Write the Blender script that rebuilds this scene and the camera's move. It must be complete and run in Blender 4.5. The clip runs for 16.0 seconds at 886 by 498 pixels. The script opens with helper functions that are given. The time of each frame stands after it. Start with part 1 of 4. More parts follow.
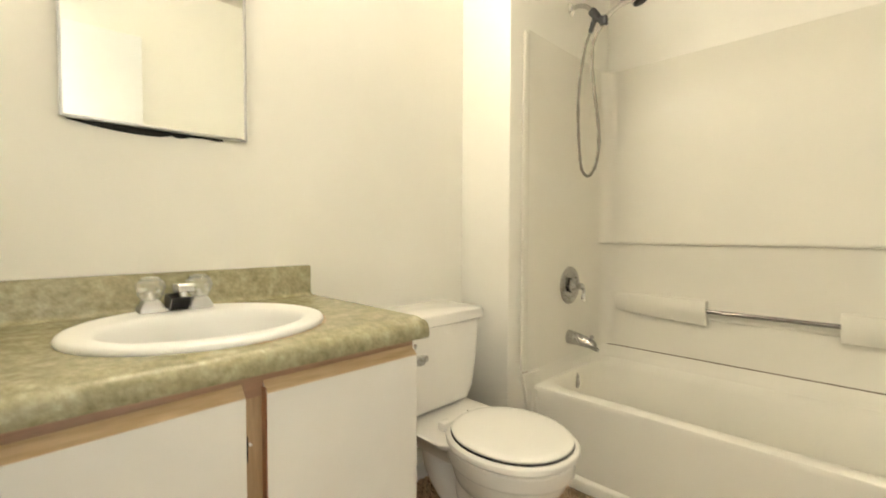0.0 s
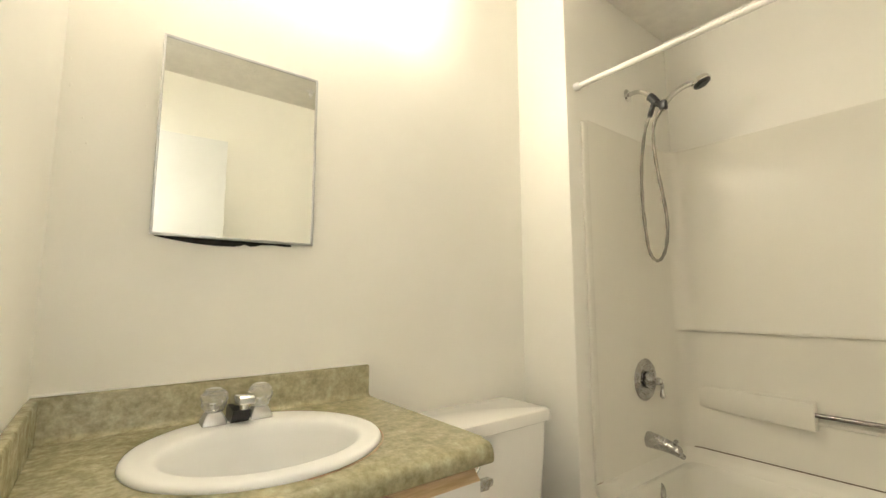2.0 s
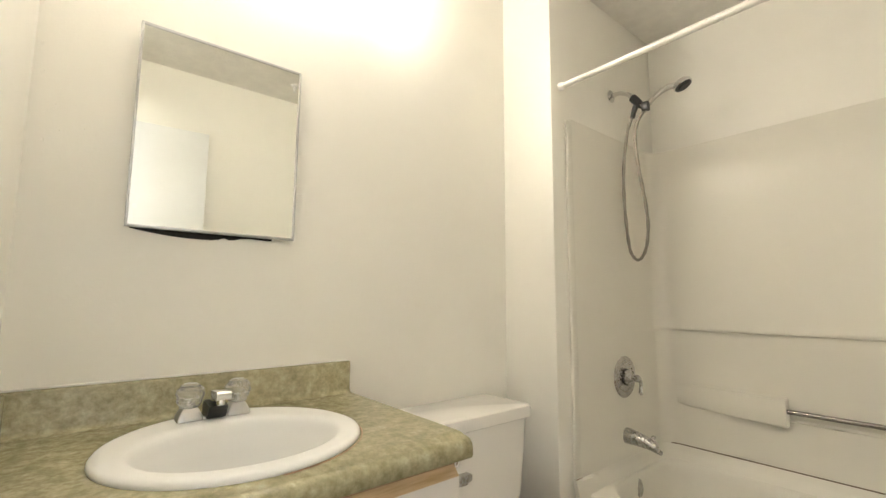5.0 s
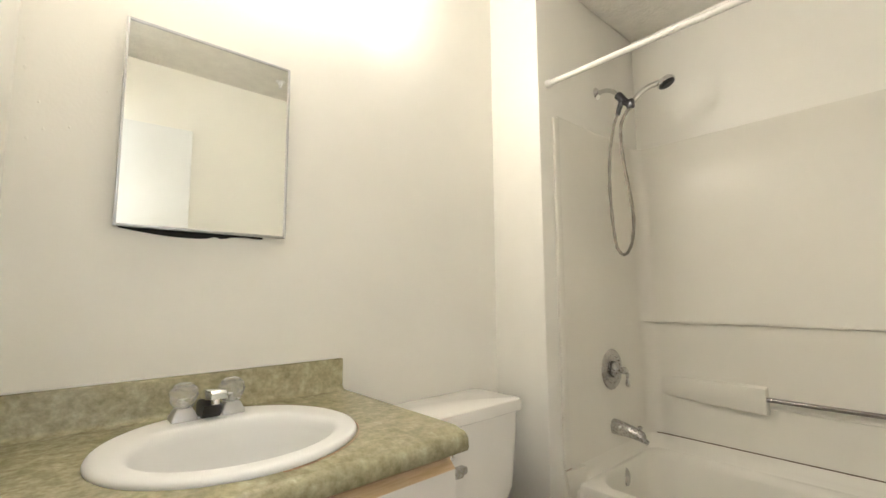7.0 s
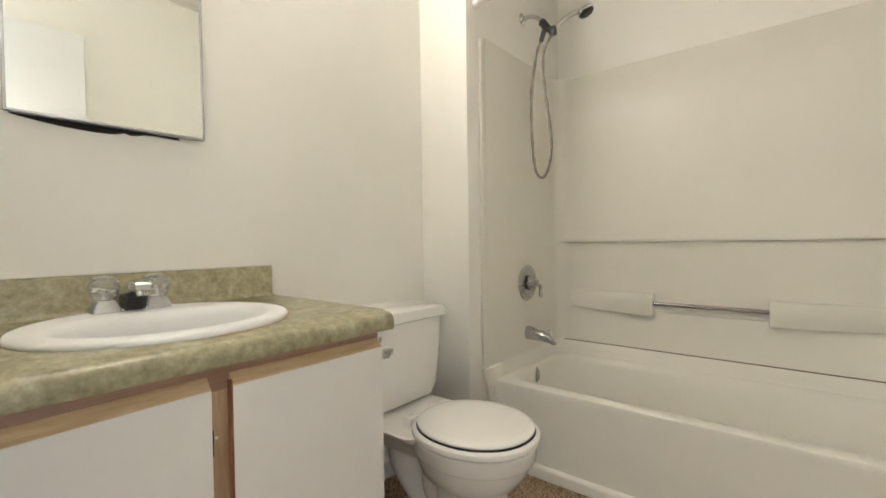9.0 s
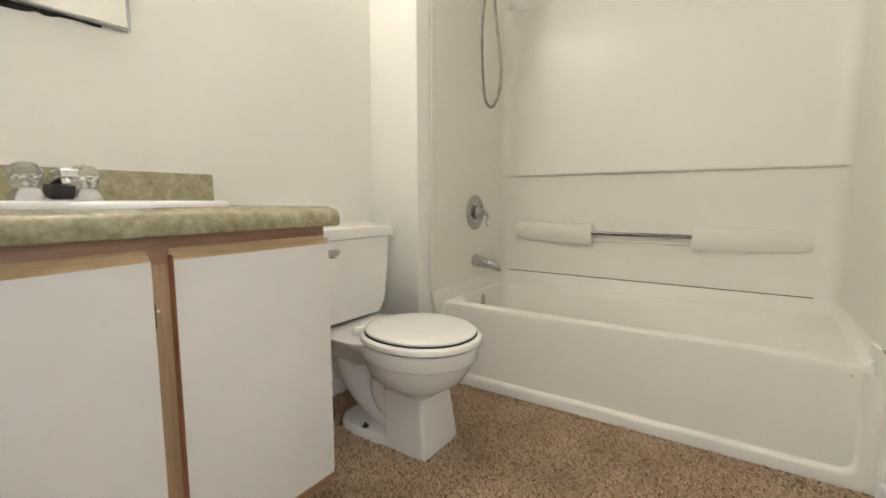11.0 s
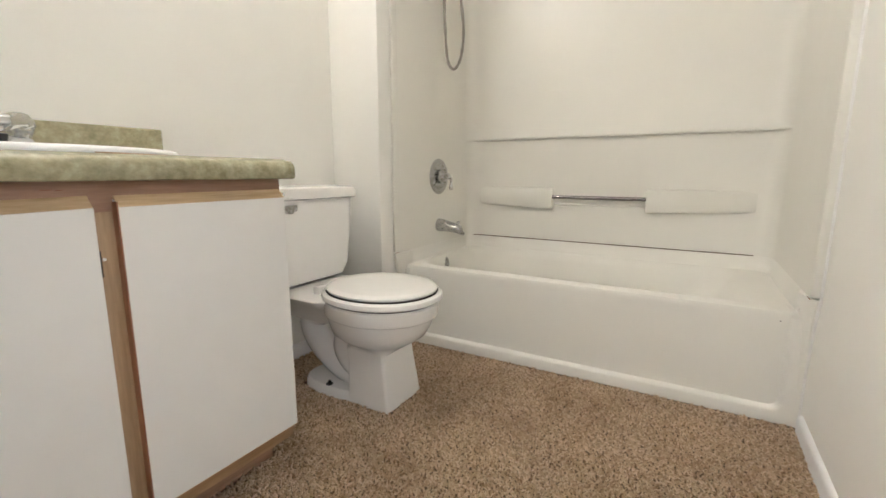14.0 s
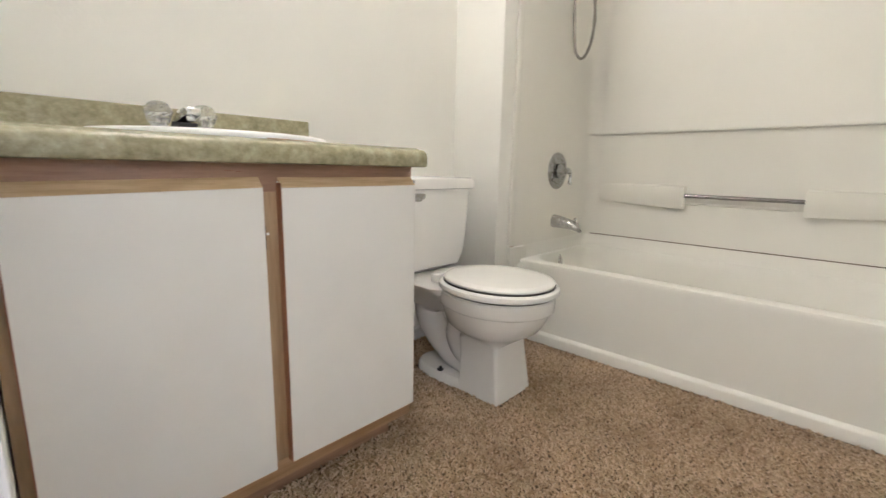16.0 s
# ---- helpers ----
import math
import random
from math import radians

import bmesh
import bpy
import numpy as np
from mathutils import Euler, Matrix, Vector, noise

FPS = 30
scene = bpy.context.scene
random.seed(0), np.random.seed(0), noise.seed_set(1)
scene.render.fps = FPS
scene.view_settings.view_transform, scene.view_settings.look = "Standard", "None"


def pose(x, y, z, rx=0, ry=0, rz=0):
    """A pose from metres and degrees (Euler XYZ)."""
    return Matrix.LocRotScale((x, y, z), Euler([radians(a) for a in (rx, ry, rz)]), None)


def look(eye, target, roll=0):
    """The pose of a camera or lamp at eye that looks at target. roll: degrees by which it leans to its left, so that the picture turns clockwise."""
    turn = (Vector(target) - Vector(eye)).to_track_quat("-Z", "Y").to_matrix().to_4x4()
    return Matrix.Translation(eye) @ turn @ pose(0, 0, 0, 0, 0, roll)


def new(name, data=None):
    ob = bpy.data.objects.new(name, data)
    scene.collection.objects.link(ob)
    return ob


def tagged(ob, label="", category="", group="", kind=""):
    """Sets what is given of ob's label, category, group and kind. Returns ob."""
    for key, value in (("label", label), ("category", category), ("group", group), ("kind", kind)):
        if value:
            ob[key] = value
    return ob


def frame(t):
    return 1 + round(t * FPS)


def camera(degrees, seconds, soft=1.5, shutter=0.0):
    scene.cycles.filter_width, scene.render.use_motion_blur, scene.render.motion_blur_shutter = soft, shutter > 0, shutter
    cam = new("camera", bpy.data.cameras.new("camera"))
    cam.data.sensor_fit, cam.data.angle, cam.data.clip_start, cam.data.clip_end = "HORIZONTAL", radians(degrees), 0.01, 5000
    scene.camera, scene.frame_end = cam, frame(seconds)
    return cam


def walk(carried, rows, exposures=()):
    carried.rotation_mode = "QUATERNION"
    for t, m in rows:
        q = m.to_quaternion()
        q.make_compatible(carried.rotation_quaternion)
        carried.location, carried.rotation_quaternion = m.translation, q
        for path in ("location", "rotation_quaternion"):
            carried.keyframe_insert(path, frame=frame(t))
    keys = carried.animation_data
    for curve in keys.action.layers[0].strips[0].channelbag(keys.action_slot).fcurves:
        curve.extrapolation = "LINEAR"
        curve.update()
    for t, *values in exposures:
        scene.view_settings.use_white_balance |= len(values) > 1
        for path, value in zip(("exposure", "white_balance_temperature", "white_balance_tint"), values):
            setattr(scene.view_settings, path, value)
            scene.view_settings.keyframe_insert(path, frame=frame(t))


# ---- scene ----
LAMP_COLOUR = (1.0, 0.89, 0.73)
LAMP_STRENGTH = 88.0
WINDOW_POWER = 190.0
EXPOSURES = [(0.0, 0.25, 6530, 7.0), (0.5, 0.23, 6530, 7.0), (1.5, 0.03, 6480, 7.7), (4.0, -0.09, 6260, 10.4), (7.0, -0.06, 5900, 11.8), (9.0, -0.16, 5810, 12.2), (12.5, 0.19, 5640, 13.9), (16.0, 0.19, 5480, 14.7)]
cam = camera(90.8, 16.0, shutter=0.5)
PATH = [
    (0, (0.102, -1.348, 1.024), (1.514, 0.067, 0.953), 0.2),
    (0.5, (0.111, -1.328, 1.074), (1.411, 0.192, 1.13), 0.3),
    (1, (0.114, -1.312, 1.105), (1.342, 0.256, 1.292), 0.3),
    (1.5, (0.116, -1.312, 1.118), (1.314, 0.273, 1.339), 0.5),
    (2, (0.118, -1.314, 1.126), (1.328, 0.262, 1.358), -0.1),
    (2.5, (0.124, -1.317, 1.126), (1.352, 0.243, 1.371), -0.1),
    (3, (0.126, -1.319, 1.131), (1.357, 0.238, 1.375), -0.1),
    (3.5, (0.136, -1.324, 1.127), (1.4, 0.206, 1.377), 0.1),
    (4, (0.132, -1.324, 1.119), (1.396, 0.209, 1.346), 0.5),
    (6.5, (0.113, -1.308, 1.12), (1.382, 0.223, 1.339), -0.4),
    (7, (0.104, -1.314, 1.119), (1.418, 0.18, 1.328), -0.4),
    (7.5, (0.101, -1.328, 1.109), (1.49, 0.103, 1.255), -0.2),
    (8, (0.093, -1.343, 1.084), (1.552, 0.023, 1.179), -0.1),
    (8.5, (0.081, -1.361, 1.044), (1.6, -0.061, 1.061), -0.3),
    (9, (0.069, -1.37, 0.988), (1.605, -0.09, 0.954), -0.8),
    (11.5, (0.047, -1.431, 0.817), (1.739, -0.399, 0.546), 0.2),
    (12, (0.048, -1.45, 0.802), (1.78, -0.498, 0.497), 0.1),
    (12.5, (0.049, -1.461, 0.796), (1.806, -0.563, 0.472), 0.1),
    (13, (0.052, -1.464, 0.797), (1.821, -0.591, 0.469), 0.3),
    (13.5, (0.048, -1.461, 0.792), (1.798, -0.553, 0.456), -0.2),
    (14, (0.043, -1.453, 0.787), (1.753, -0.473, 0.447), 0.1),
    (14.5, (0.038, -1.441, 0.786), (1.698, -0.38, 0.44), 0.5),
    (15, (0.031, -1.431, 0.782), (1.629, -0.281, 0.428), 0.7),
    (15.5, (0.025, -1.415, 0.778), (1.554, -0.179, 0.414), 0.7),
    (16, (0.012, -1.402, 0.771), (1.447, -0.057, 0.41), 1.2),
]
walk(cam, [(t, look(eye, target, roll)) for t, eye, target, roll in PATH],
     exposures=EXPOSURES)

# ---- world and large lights ----
world = bpy.data.worlds.new("world")
scene.world = world
world.use_nodes = True
wn = world.node_tree
sky = wn.nodes.new("ShaderNodeTexSky")
sky.sky_type = "NISHITA"
sky.sun_disc = False
sky.sun_elevation = radians(40)
sky.sun_rotation = radians(90)
wn.links.new(sky.outputs[0], wn.nodes["Background"].inputs[0])
wn.nodes["Background"].inputs[1].default_value = 0.1

window_light = bpy.data.lights.new("window_daylight", "AREA")
window_light.shape = "RECTANGLE"
window_light.size, window_light.size_y = 1.5, 1.2
window_light.energy = WINDOW_POWER
window_light.color = (0.98, 0.965, 0.935)
window_lamp = new("window_daylight", window_light)
window_lamp.matrix_world = look((-1.35, 0.88, 1.5), (-1.3, -2.0, 1.75))


# ---- materials ----
def nodes_of(name):
    m = bpy.data.materials.new(name)
    m.use_nodes = True
    t = m.node_tree
    return m, t, t.nodes["Principled BSDF"]


def ramp(t, fac, stops):
    r = t.nodes.new("ShaderNodeValToRGB")
    e = r.color_ramp.elements
    while len(e) < len(stops):
        e.new(0.5)
    for el, (p, c) in zip(e, stops):
        el.position, el.color = p, (*c, 1)
    t.links.new(fac, r.inputs[0])
    return r.outputs[0]


def noise_tex(t, scale, detail=4, rough=0.5, stretch=None):
    co = t.nodes.new("ShaderNodeTexCoord")
    n = t.nodes.new("ShaderNodeTexNoise")
    n.inputs["Scale"].default_value, n.inputs["Detail"].default_value = scale, detail
    n.inputs["Roughness"].default_value = rough
    if stretch:
        mp = t.nodes.new("ShaderNodeMapping")
        mp.inputs["Scale"].default_value = stretch
        t.links.new(co.outputs["Object"], mp.inputs[0])
        t.links.new(mp.outputs[0], n.inputs["Vector"])
    else:
        t.links.new(co.outputs["Object"], n.inputs["Vector"])
    return n.outputs["Fac"]


def add_bump(t, b, fac, strength, dist):
    n = t.nodes.new("ShaderNodeBump")
    n.inputs["Strength"].default_value, n.inputs["Distance"].default_value = strength, dist
    t.links.new(fac, n.inputs["Height"])
    t.links.new(n.outputs[0], b.inputs["Normal"])
    return n


def plain(name, c, rough=0.4, metal=0.0, vary=0.06, scale=9, bump=0.0, bscale=120, bdist=0.001, coat=0.0, coat_rough=0.1):
    """A colour with faint mottling and fine relief."""
    m, t, b = nodes_of(name)
    lo, hi = [v * (1 - vary) for v in c], [min(1, v * (1 + vary)) for v in c]
    t.links.new(ramp(t, noise_tex(t, scale), [(0.3, lo), (0.7, hi)]), b.inputs["Base Color"])
    b.inputs["Metallic"].default_value = metal
    r = t.nodes.new("ShaderNodeMapRange")
    r.inputs[3].default_value, r.inputs[4].default_value = rough * 0.8, min(1, rough * 1.2)
    t.links.new(noise_tex(t, scale * 3.1, 3), r.inputs[0])
    t.links.new(r.outputs[0], b.inputs["Roughness"])
    b.inputs["Coat Weight"].default_value = coat
    b.inputs["Coat Roughness"].default_value = coat_rough
    if bump:
        add_bump(t, b, noise_tex(t, bscale, 3), bump, bdist)
    return m


PAINT = plain("wall_paint", (0.88, 0.86, 0.79), 0.42, vary=0.018, scale=3, bump=0.35, bscale=130, bdist=0.0012)
CEILING = plain("ceiling_texture", (0.86, 0.835, 0.77), 0.8, vary=0.05, scale=14, bump=0.9, bscale=55, bdist=0.005)
TRIM = plain("trim_paint", (0.82, 0.81, 0.79), 0.3, vary=0.03, scale=12, bump=0.1, bscale=60)
DOORPAINT = plain("door_paint", (0.78, 0.79, 0.79), 0.25, vary=0.02, scale=5, bump=0.08, bscale=90)
GELCOAT = plain("gelcoat", (0.795, 0.77, 0.69), 0.46, vary=0.014, scale=3, bump=0.06, bscale=7, bdist=0.006, coat=0.13, coat_rough=0.2)
TUB = plain("tub_gelcoat", (0.82, 0.797, 0.72), 0.4, vary=0.014, scale=3, bump=0.05, bscale=8, bdist=0.005)
CHINA = plain("china", (0.87, 0.85, 0.80), 0.2, vary=0.015, scale=5)
SINKCHINA = plain("sink_china", (0.87, 0.868, 0.845), 0.32, vary=0.015, scale=5)
SEATPLASTIC = plain("seat_plastic", (0.87, 0.85, 0.80), 0.18, vary=0.015, scale=6)
CHROME = plain("chrome", (0.66, 0.66, 0.65), 0.09, 1.0, vary=0.05, scale=30)
NICKEL = plain("satin_metal", (0.45, 0.44, 0.42), 0.27, 1.0, vary=0.1, scale=40)
STEEL = plain("rail_steel", (0.24, 0.225, 0.22), 0.2, 1.0, vary=0.08, scale=40)
HOSE = plain("hose_metal", (0.24, 0.225, 0.195), 0.3, 1.0, vary=0.1, scale=60)
BLACK = plain("black_plastic_and_shade", (0.018, 0.018, 0.02), 0.35, vary=0.2, scale=50)
GAP = plain("gap_dark", (0.02, 0.018, 0.016), 0.9, vary=0.3, scale=40)
STAIN = plain("rust_stain", (0.36, 0.21, 0.12), 0.8, vary=0.3, scale=40)
SEAM = plain("seam_caulk", (0.15, 0.105, 0.07), 0.8, vary=0.35, scale=25)
MELAMINE = plain("white_melamine", (0.775, 0.752, 0.70), 0.36, vary=0.02, scale=7, bump=0.12, bscale=260, bdist=0.0006)
RODPAINT = plain("rod_enamel", (0.84, 0.82, 0.76), 0.25, vary=0.02)
CAULK = plain("white_caulk", (0.82, 0.80, 0.76), 0.5, vary=0.04, scale=30)
CARDBACK = plain("carpet_backing", (0.17, 0.115, 0.07), 0.95, vary=0.25, scale=60)


def wood(name, dark, light, along, scale=10):
    m, t, b = nodes_of(name)
    st = [9.0, 9.0, 9.0]
    st[along] = 0.7
    f = noise_tex(t, scale, 6, 0.62, st)
    t.links.new(ramp(t, f, [(0.32, dark), (0.5, [(a + c) / 2 for a, c in zip(dark, light)]), (0.68, light)]), b.inputs["Base Color"])
    b.inputs["Roughness"].default_value = 0.42
    add_bump(t, b, f, 0.2, 0.001)
    return m


FRAME_V = wood("frame_wood_upright", (0.31, 0.20, 0.102), (0.46, 0.32, 0.182), 2)
FRAME_B = wood("frame_wood_low", (0.30, 0.175, 0.08), (0.46, 0.29, 0.15), 0)
FRAME_H = wood("frame_wood_level", (0.27, 0.152, 0.092), (0.41, 0.25, 0.16), 0)
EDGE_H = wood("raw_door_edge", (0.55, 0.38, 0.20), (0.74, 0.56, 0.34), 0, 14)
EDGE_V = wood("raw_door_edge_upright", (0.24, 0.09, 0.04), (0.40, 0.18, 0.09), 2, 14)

# mottled green laminate
LAMINATE, t, b = nodes_of("green_laminate")
base = ramp(t, noise_tex(t, 33, 7, 0.66), [(0.30, (0.245, 0.220, 0.122)), (0.46, (0.315, 0.290, 0.172)), (0.60, (0.385, 0.36, 0.23)), (0.78, (0.52, 0.49, 0.35))])
spots = ramp(t, noise_tex(t, 75, 4, 0.6), [(0.38, (0.72, 0.70, 0.62)), (0.58, (1.0, 1.0, 1.0)), (0.75, (1.15, 1.13, 1.06))])
mix = t.nodes.new("ShaderNodeMix")
mix.data_type, mix.blend_type = "RGBA", "MULTIPLY"
mix.inputs[0].default_value = 0.7
t.links.new(base, mix.inputs[6])
t.links.new(spots, mix.inputs[7])
t.links.new(mix.outputs[2], b.inputs["Base Color"])
b.inputs["Roughness"].default_value = 0.27
add_bump(t, b, noise_tex(t, 220, 3), 0.12, 0.0006)

# silvered mirror
ALU = plain("aluminium", (0.52, 0.52, 0.52), 0.32, 1.0, vary=0.05, scale=40)
MIRROR, t, b = nodes_of("mirror_silver")
b.inputs["Base Color"].default_value = (0.82, 0.835, 0.80, 1)
b.inputs["Metallic"].default_value = 1.0
b.inputs["Roughness"].default_value = 0.012

# clear acrylic knob
ACRYLIC, t, b = nodes_of("clear_acrylic")
b.inputs["Base Color"].default_value = (0.97, 0.97, 0.95, 1)
b.inputs["Transmission Weight"].default_value = 0.86
b.inputs["Roughness"].default_value = 0.06
b.inputs["IOR"].default_value = 1.45

# lit frosted diffuser
DIFFUSER, t, b = nodes_of("lit_diffuser")
b.inputs["Base Color"].default_value = (0.9, 0.88, 0.8, 1)
b.inputs["Emission Color"].default_value = (*LAMP_COLOUR, 1)
b.inputs["Emission Strength"].default_value = LAMP_STRENGTH

# carpet yarn: each tuft with its own tone
YARN, t, b = nodes_of("carpet_yarn")
geo = t.nodes.new("ShaderNodeNewGeometry")
tone = ramp(t, geo.outputs["Random Per Island"], [(0.0, (0.27, 0.17, 0.094)), (0.15, (0.48, 0.335, 0.205)), (0.6, (0.61, 0.455, 0.295)), (1.0, (0.76, 0.60, 0.42))])
worn = ramp(t, noise_tex(t, 5, 4), [(0.28, (0.76, 0.73, 0.70)), (0.5, (1.0, 0.99, 0.98)), (0.75, (1.10, 1.09, 1.08))])
mix = t.nodes.new("ShaderNodeMix")
mix.data_type, mix.blend_type = "RGBA", "MULTIPLY"
mix.inputs[0].default_value = 1.0
t.links.new(tone, mix.inputs[6])
t.links.new(worn, mix.inputs[7])
t.links.new(mix.outputs[2], b.inputs["Base Color"])
b.inputs["Roughness"].default_value = 0.9


# ---- building helpers ----
BASES = {}


def finish(bm, name, mat, offset=(0, 0, 0), angle=38):
    bmesh.ops.recalc_face_normals(bm, faces=bm.faces)
    me = bpy.data.meshes.new(name)
    bm.to_mesh(me)
    bm.free()
    me.transform(Matrix.Translation(-Vector(offset)))
    me.shade_smooth()
    me.set_sharp_from_angle(angle=radians(angle))
    me.materials.append(mat)
    return me


def structure(name, bm, mat, label="", category=""):
    ob = new(name, finish(bm, name, mat))
    BASES[ob] = (0, 0, 0)
    return tagged(ob, label, category, kind="structure")


def thing(name, loc, label, category, group="", kind=""):
    ob = new(name)
    ob.empty_display_size = 0.05
    ob.location = loc
    BASES[ob] = loc
    return tagged(ob, label, category, group, kind)


def part(name, bm, mat, parent, label="", angle=38):
    """One mesh under a thing or a part; bm is in world coordinates."""
    loc = BASES[parent]
    ob = new(name, finish(bm, name, mat, loc, angle))
    ob.parent = parent
    BASES[ob] = loc
    return tagged(ob, label)


def box(bm, x0, x1, y0, y1, z0, z1, bevel=0.0, seg=2):
    lo, hi = Vector((x0, y0, z0)), Vector((x1, y1, z1))
    m = Matrix.Translation((lo + hi) / 2) @ Matrix.Diagonal((*(hi - lo), 1))
    r = bmesh.ops.create_cube(bm, size=1, matrix=m)
    if bevel:
        es = list({e for v in r["verts"] for e in v.link_edges})
        bmesh.ops.bevel(bm, geom=es, offset=bevel, segments=seg, profile=0.5, affect="EDGES")
    return bm


def boxed(*a, **k):
    return box(bmesh.new(), *a, **k)


def loft(bm, rings, cap0=True, cap1=True, closed=True):
    vs = [[bm.verts.new(p) for p in r] for r in rings]
    n = len(vs[0])
    for a, c in zip(vs, vs[1:]):
        for i in range(n if closed else n - 1):
            j = (i + 1) % n
            bm.faces.new((a[i], a[j], c[j], c[i]))
    if cap0:
        bm.faces.new(vs[0][::-1])
    if cap1:
        bm.faces.new(vs[-1])
    return bm


def oval(cx, cy, z, a, bf, bb, n=40, power=2.0):
    """A ring: half width a, reach bf towards -y and bb towards +y."""
    out = []
    for i in range(n):
        u = 2 * math.pi * i / n
        c, s = math.cos(u), math.sin(u)
        c2 = math.copysign(abs(c) ** (2 / power), c)
        s2 = math.copysign(abs(s) ** (2 / power), s)
        out.append(Vector((cx + a * c2, cy + (bb if s2 > 0 else bf) * s2, z)))
    return out


def roundrect(x0, x1, y0, y1, z, r, seg=6, along=0):
    """A rounded rectangle; along: points between the corners on each side."""
    out = []
    for cx, cy, u0 in ((x1 - r, y1 - r, 0), (x0 + r, y1 - r, 90), (x0 + r, y0 + r, 180), (x1 - r, y0 + r, 270)):
        for k in range(seg + 1):
            u = radians(u0 + 90 * k / seg)
            out.append(Vector((cx + r * math.cos(u), cy + r * math.sin(u), z)))
    if along:
        full = []
        for i, p in enumerate(out):
            full.append(p)
            if i % (seg + 1) == seg:
                q = out[(i + 1) % len(out)]
                full += [p.lerp(q, (k + 1) / (along + 1)) for k in range(along)]
        return full
    return out


def turned(bm, base, axis, profile, n=28):
    """A solid of revolution: profile rows (distance along axis, radius)."""
    axis = Vector(axis).normalized()
    q = Vector((0, 0, 1)).rotation_difference(axis)
    rings = []
    for d, r in profile:
        rings.append([Vector(base) + q @ Vector((r * math.cos(2 * math.pi * i / n), r * math.sin(2 * math.pi * i / n), d)) for i in range(n)])
    return loft(bm, rings)


def smooth_path(pts, per=8):
    """Catmull-Rom points through pts."""
    p = [Vector(v) for v in pts]
    p = [2 * p[0] - p[1]] + p + [2 * p[-1] - p[-2]]
    out = []
    for i in range(1, len(p) - 2):
        for k in range(per):
            u = k / per
            a, b1, c, d = p[i - 1:i + 3]
            out.append(0.5 * (2 * b1 + (c - a) * u + (2 * a - 5 * b1 + 4 * c - d) * u * u + (3 * b1 - a - 3 * c + d) * u ** 3))
    return out + [p[-2]]


def tube(bm, pts, radius, n=12):
    """A round tube along pts; radius is a number or a function of 0..1."""
    pts = [Vector(p) for p in pts]
    up = Vector((0.13, 0.2, 1)).normalized()
    rings = []
    for i, p in enumerate(pts):
        d = (pts[min(i + 1, len(pts) - 1)] - pts[max(i - 1, 0)]).normalized()
        s = d.cross(up)
        s = s.normalized() if s.length > 0.05 else d.cross(Vector((1, 0, 0))).normalized()
        w = s.cross(d).normalized()
        r = radius(i / (len(pts) - 1)) if callable(radius) else radius
        rings.append([p + r * (math.cos(2 * math.pi * k / n) * s + math.sin(2 * math.pi * k / n) * w) for k in range(n)])
        up = w
    return loft(bm, rings)


def prism(bm, outline, axis, lo, hi):
    """Extrude a 2D outline along axis ('x': outline is (y, z); 'y': (x, z); 'z': (x, y))."""
    def at(p, v):
        return {"x": (v, p[0], p[1]), "y": (p[0], v, p[1]), "z": (p[0], p[1], v)}[axis]
    return loft(bm, [[Vector(at(p, lo)) for p in outline], [Vector(at(p, hi)) for p in outline]])


# ---- the room ----
CEIL = 2.54
WEST, NORTH, SOUTH, EAST = 0.0, 0.0, -1.80, 2.465
WING_X, WING_Y = 1.57, -0.262
DOOR_Y0, DOOR_Y1, DOOR_Z = -1.735, -1.10, 2.13

structure("floor", boxed(-2.7, 2.6, -3.2, 1.0, -0.12, -0.012), CARDBACK, "carpet backing over the subfloor", "floor")
structure("ceiling", boxed(-2.7, 2.6, -3.2, 1.0, CEIL, CEIL + 0.1), CEILING, "off-white lightly textured ceiling", "ceiling")
WALL_N = structure("wall_north", boxed(-0.12, WING_X + 0.02, NORTH, 0.12, -0.012, CEIL), PAINT, "cream painted wall behind the vanity and toilet", "wall")
structure("wall_wing", boxed(WING_X, 2.6, WING_Y, 0.12, -0.012, CEIL, bevel=0.006), PAINT, "cream painted wing wall at the head of the tub", "wall")
structure("wall_east", boxed(EAST, 2.6, SOUTH, WING_Y, -0.012, CEIL), PAINT, "cream painted wall above the tub surround", "wall")
structure("wall_south", boxed(-0.12, 2.6, SOUTH - 0.12, SOUTH, -0.012, CEIL), PAINT, "off-white painted wall at the foot of the tub", "wall")
bm = bmesh.new()
box(bm, -0.12, WEST, DOOR_Y1, NORTH, -0.012, CEIL)
box(bm, -0.12, WEST, SOUTH, DOOR_Y0, -0.012, CEIL)
box(bm, -0.12, WEST, DOOR_Y0, DOOR_Y1, DOOR_Z, CEIL)
structure("wall_west", bm, PAINT, "cream painted wall with the doorway", "wall")

# hall beyond the doorway, with its window
structure("wall_hall_west", boxed(-2.7, -2.6, -3.2, 1.0, -0.012, CEIL), PAINT, "plain cream painted wall", "wall")
structure("wall_hall_south", boxed(-2.7, -0.12, -3.2, -3.1, -0.012, CEIL), PAINT, "plain cream painted wall", "wall")
bm = bmesh.new()
box(bm, -2.6, -2.1, 0.9, 1.0, -0.012, CEIL)
box(bm, -0.6, -0.12, 0.9, 1.0, -0.012, CEIL)
box(bm, -2.1, -0.6, 0.9, 1.0, -0.012, 0.9)
box(bm, -2.1, -0.6, 0.9, 1.0, 2.1, CEIL)
structure("wall_hall_north", bm, PAINT, "cream painted wall with a window opening", "wall")
bm = bmesh.new()
box(bm, -0.12, -0.02, SOUTH - 1.4, SOUTH - 0.12, -0.012, CEIL)
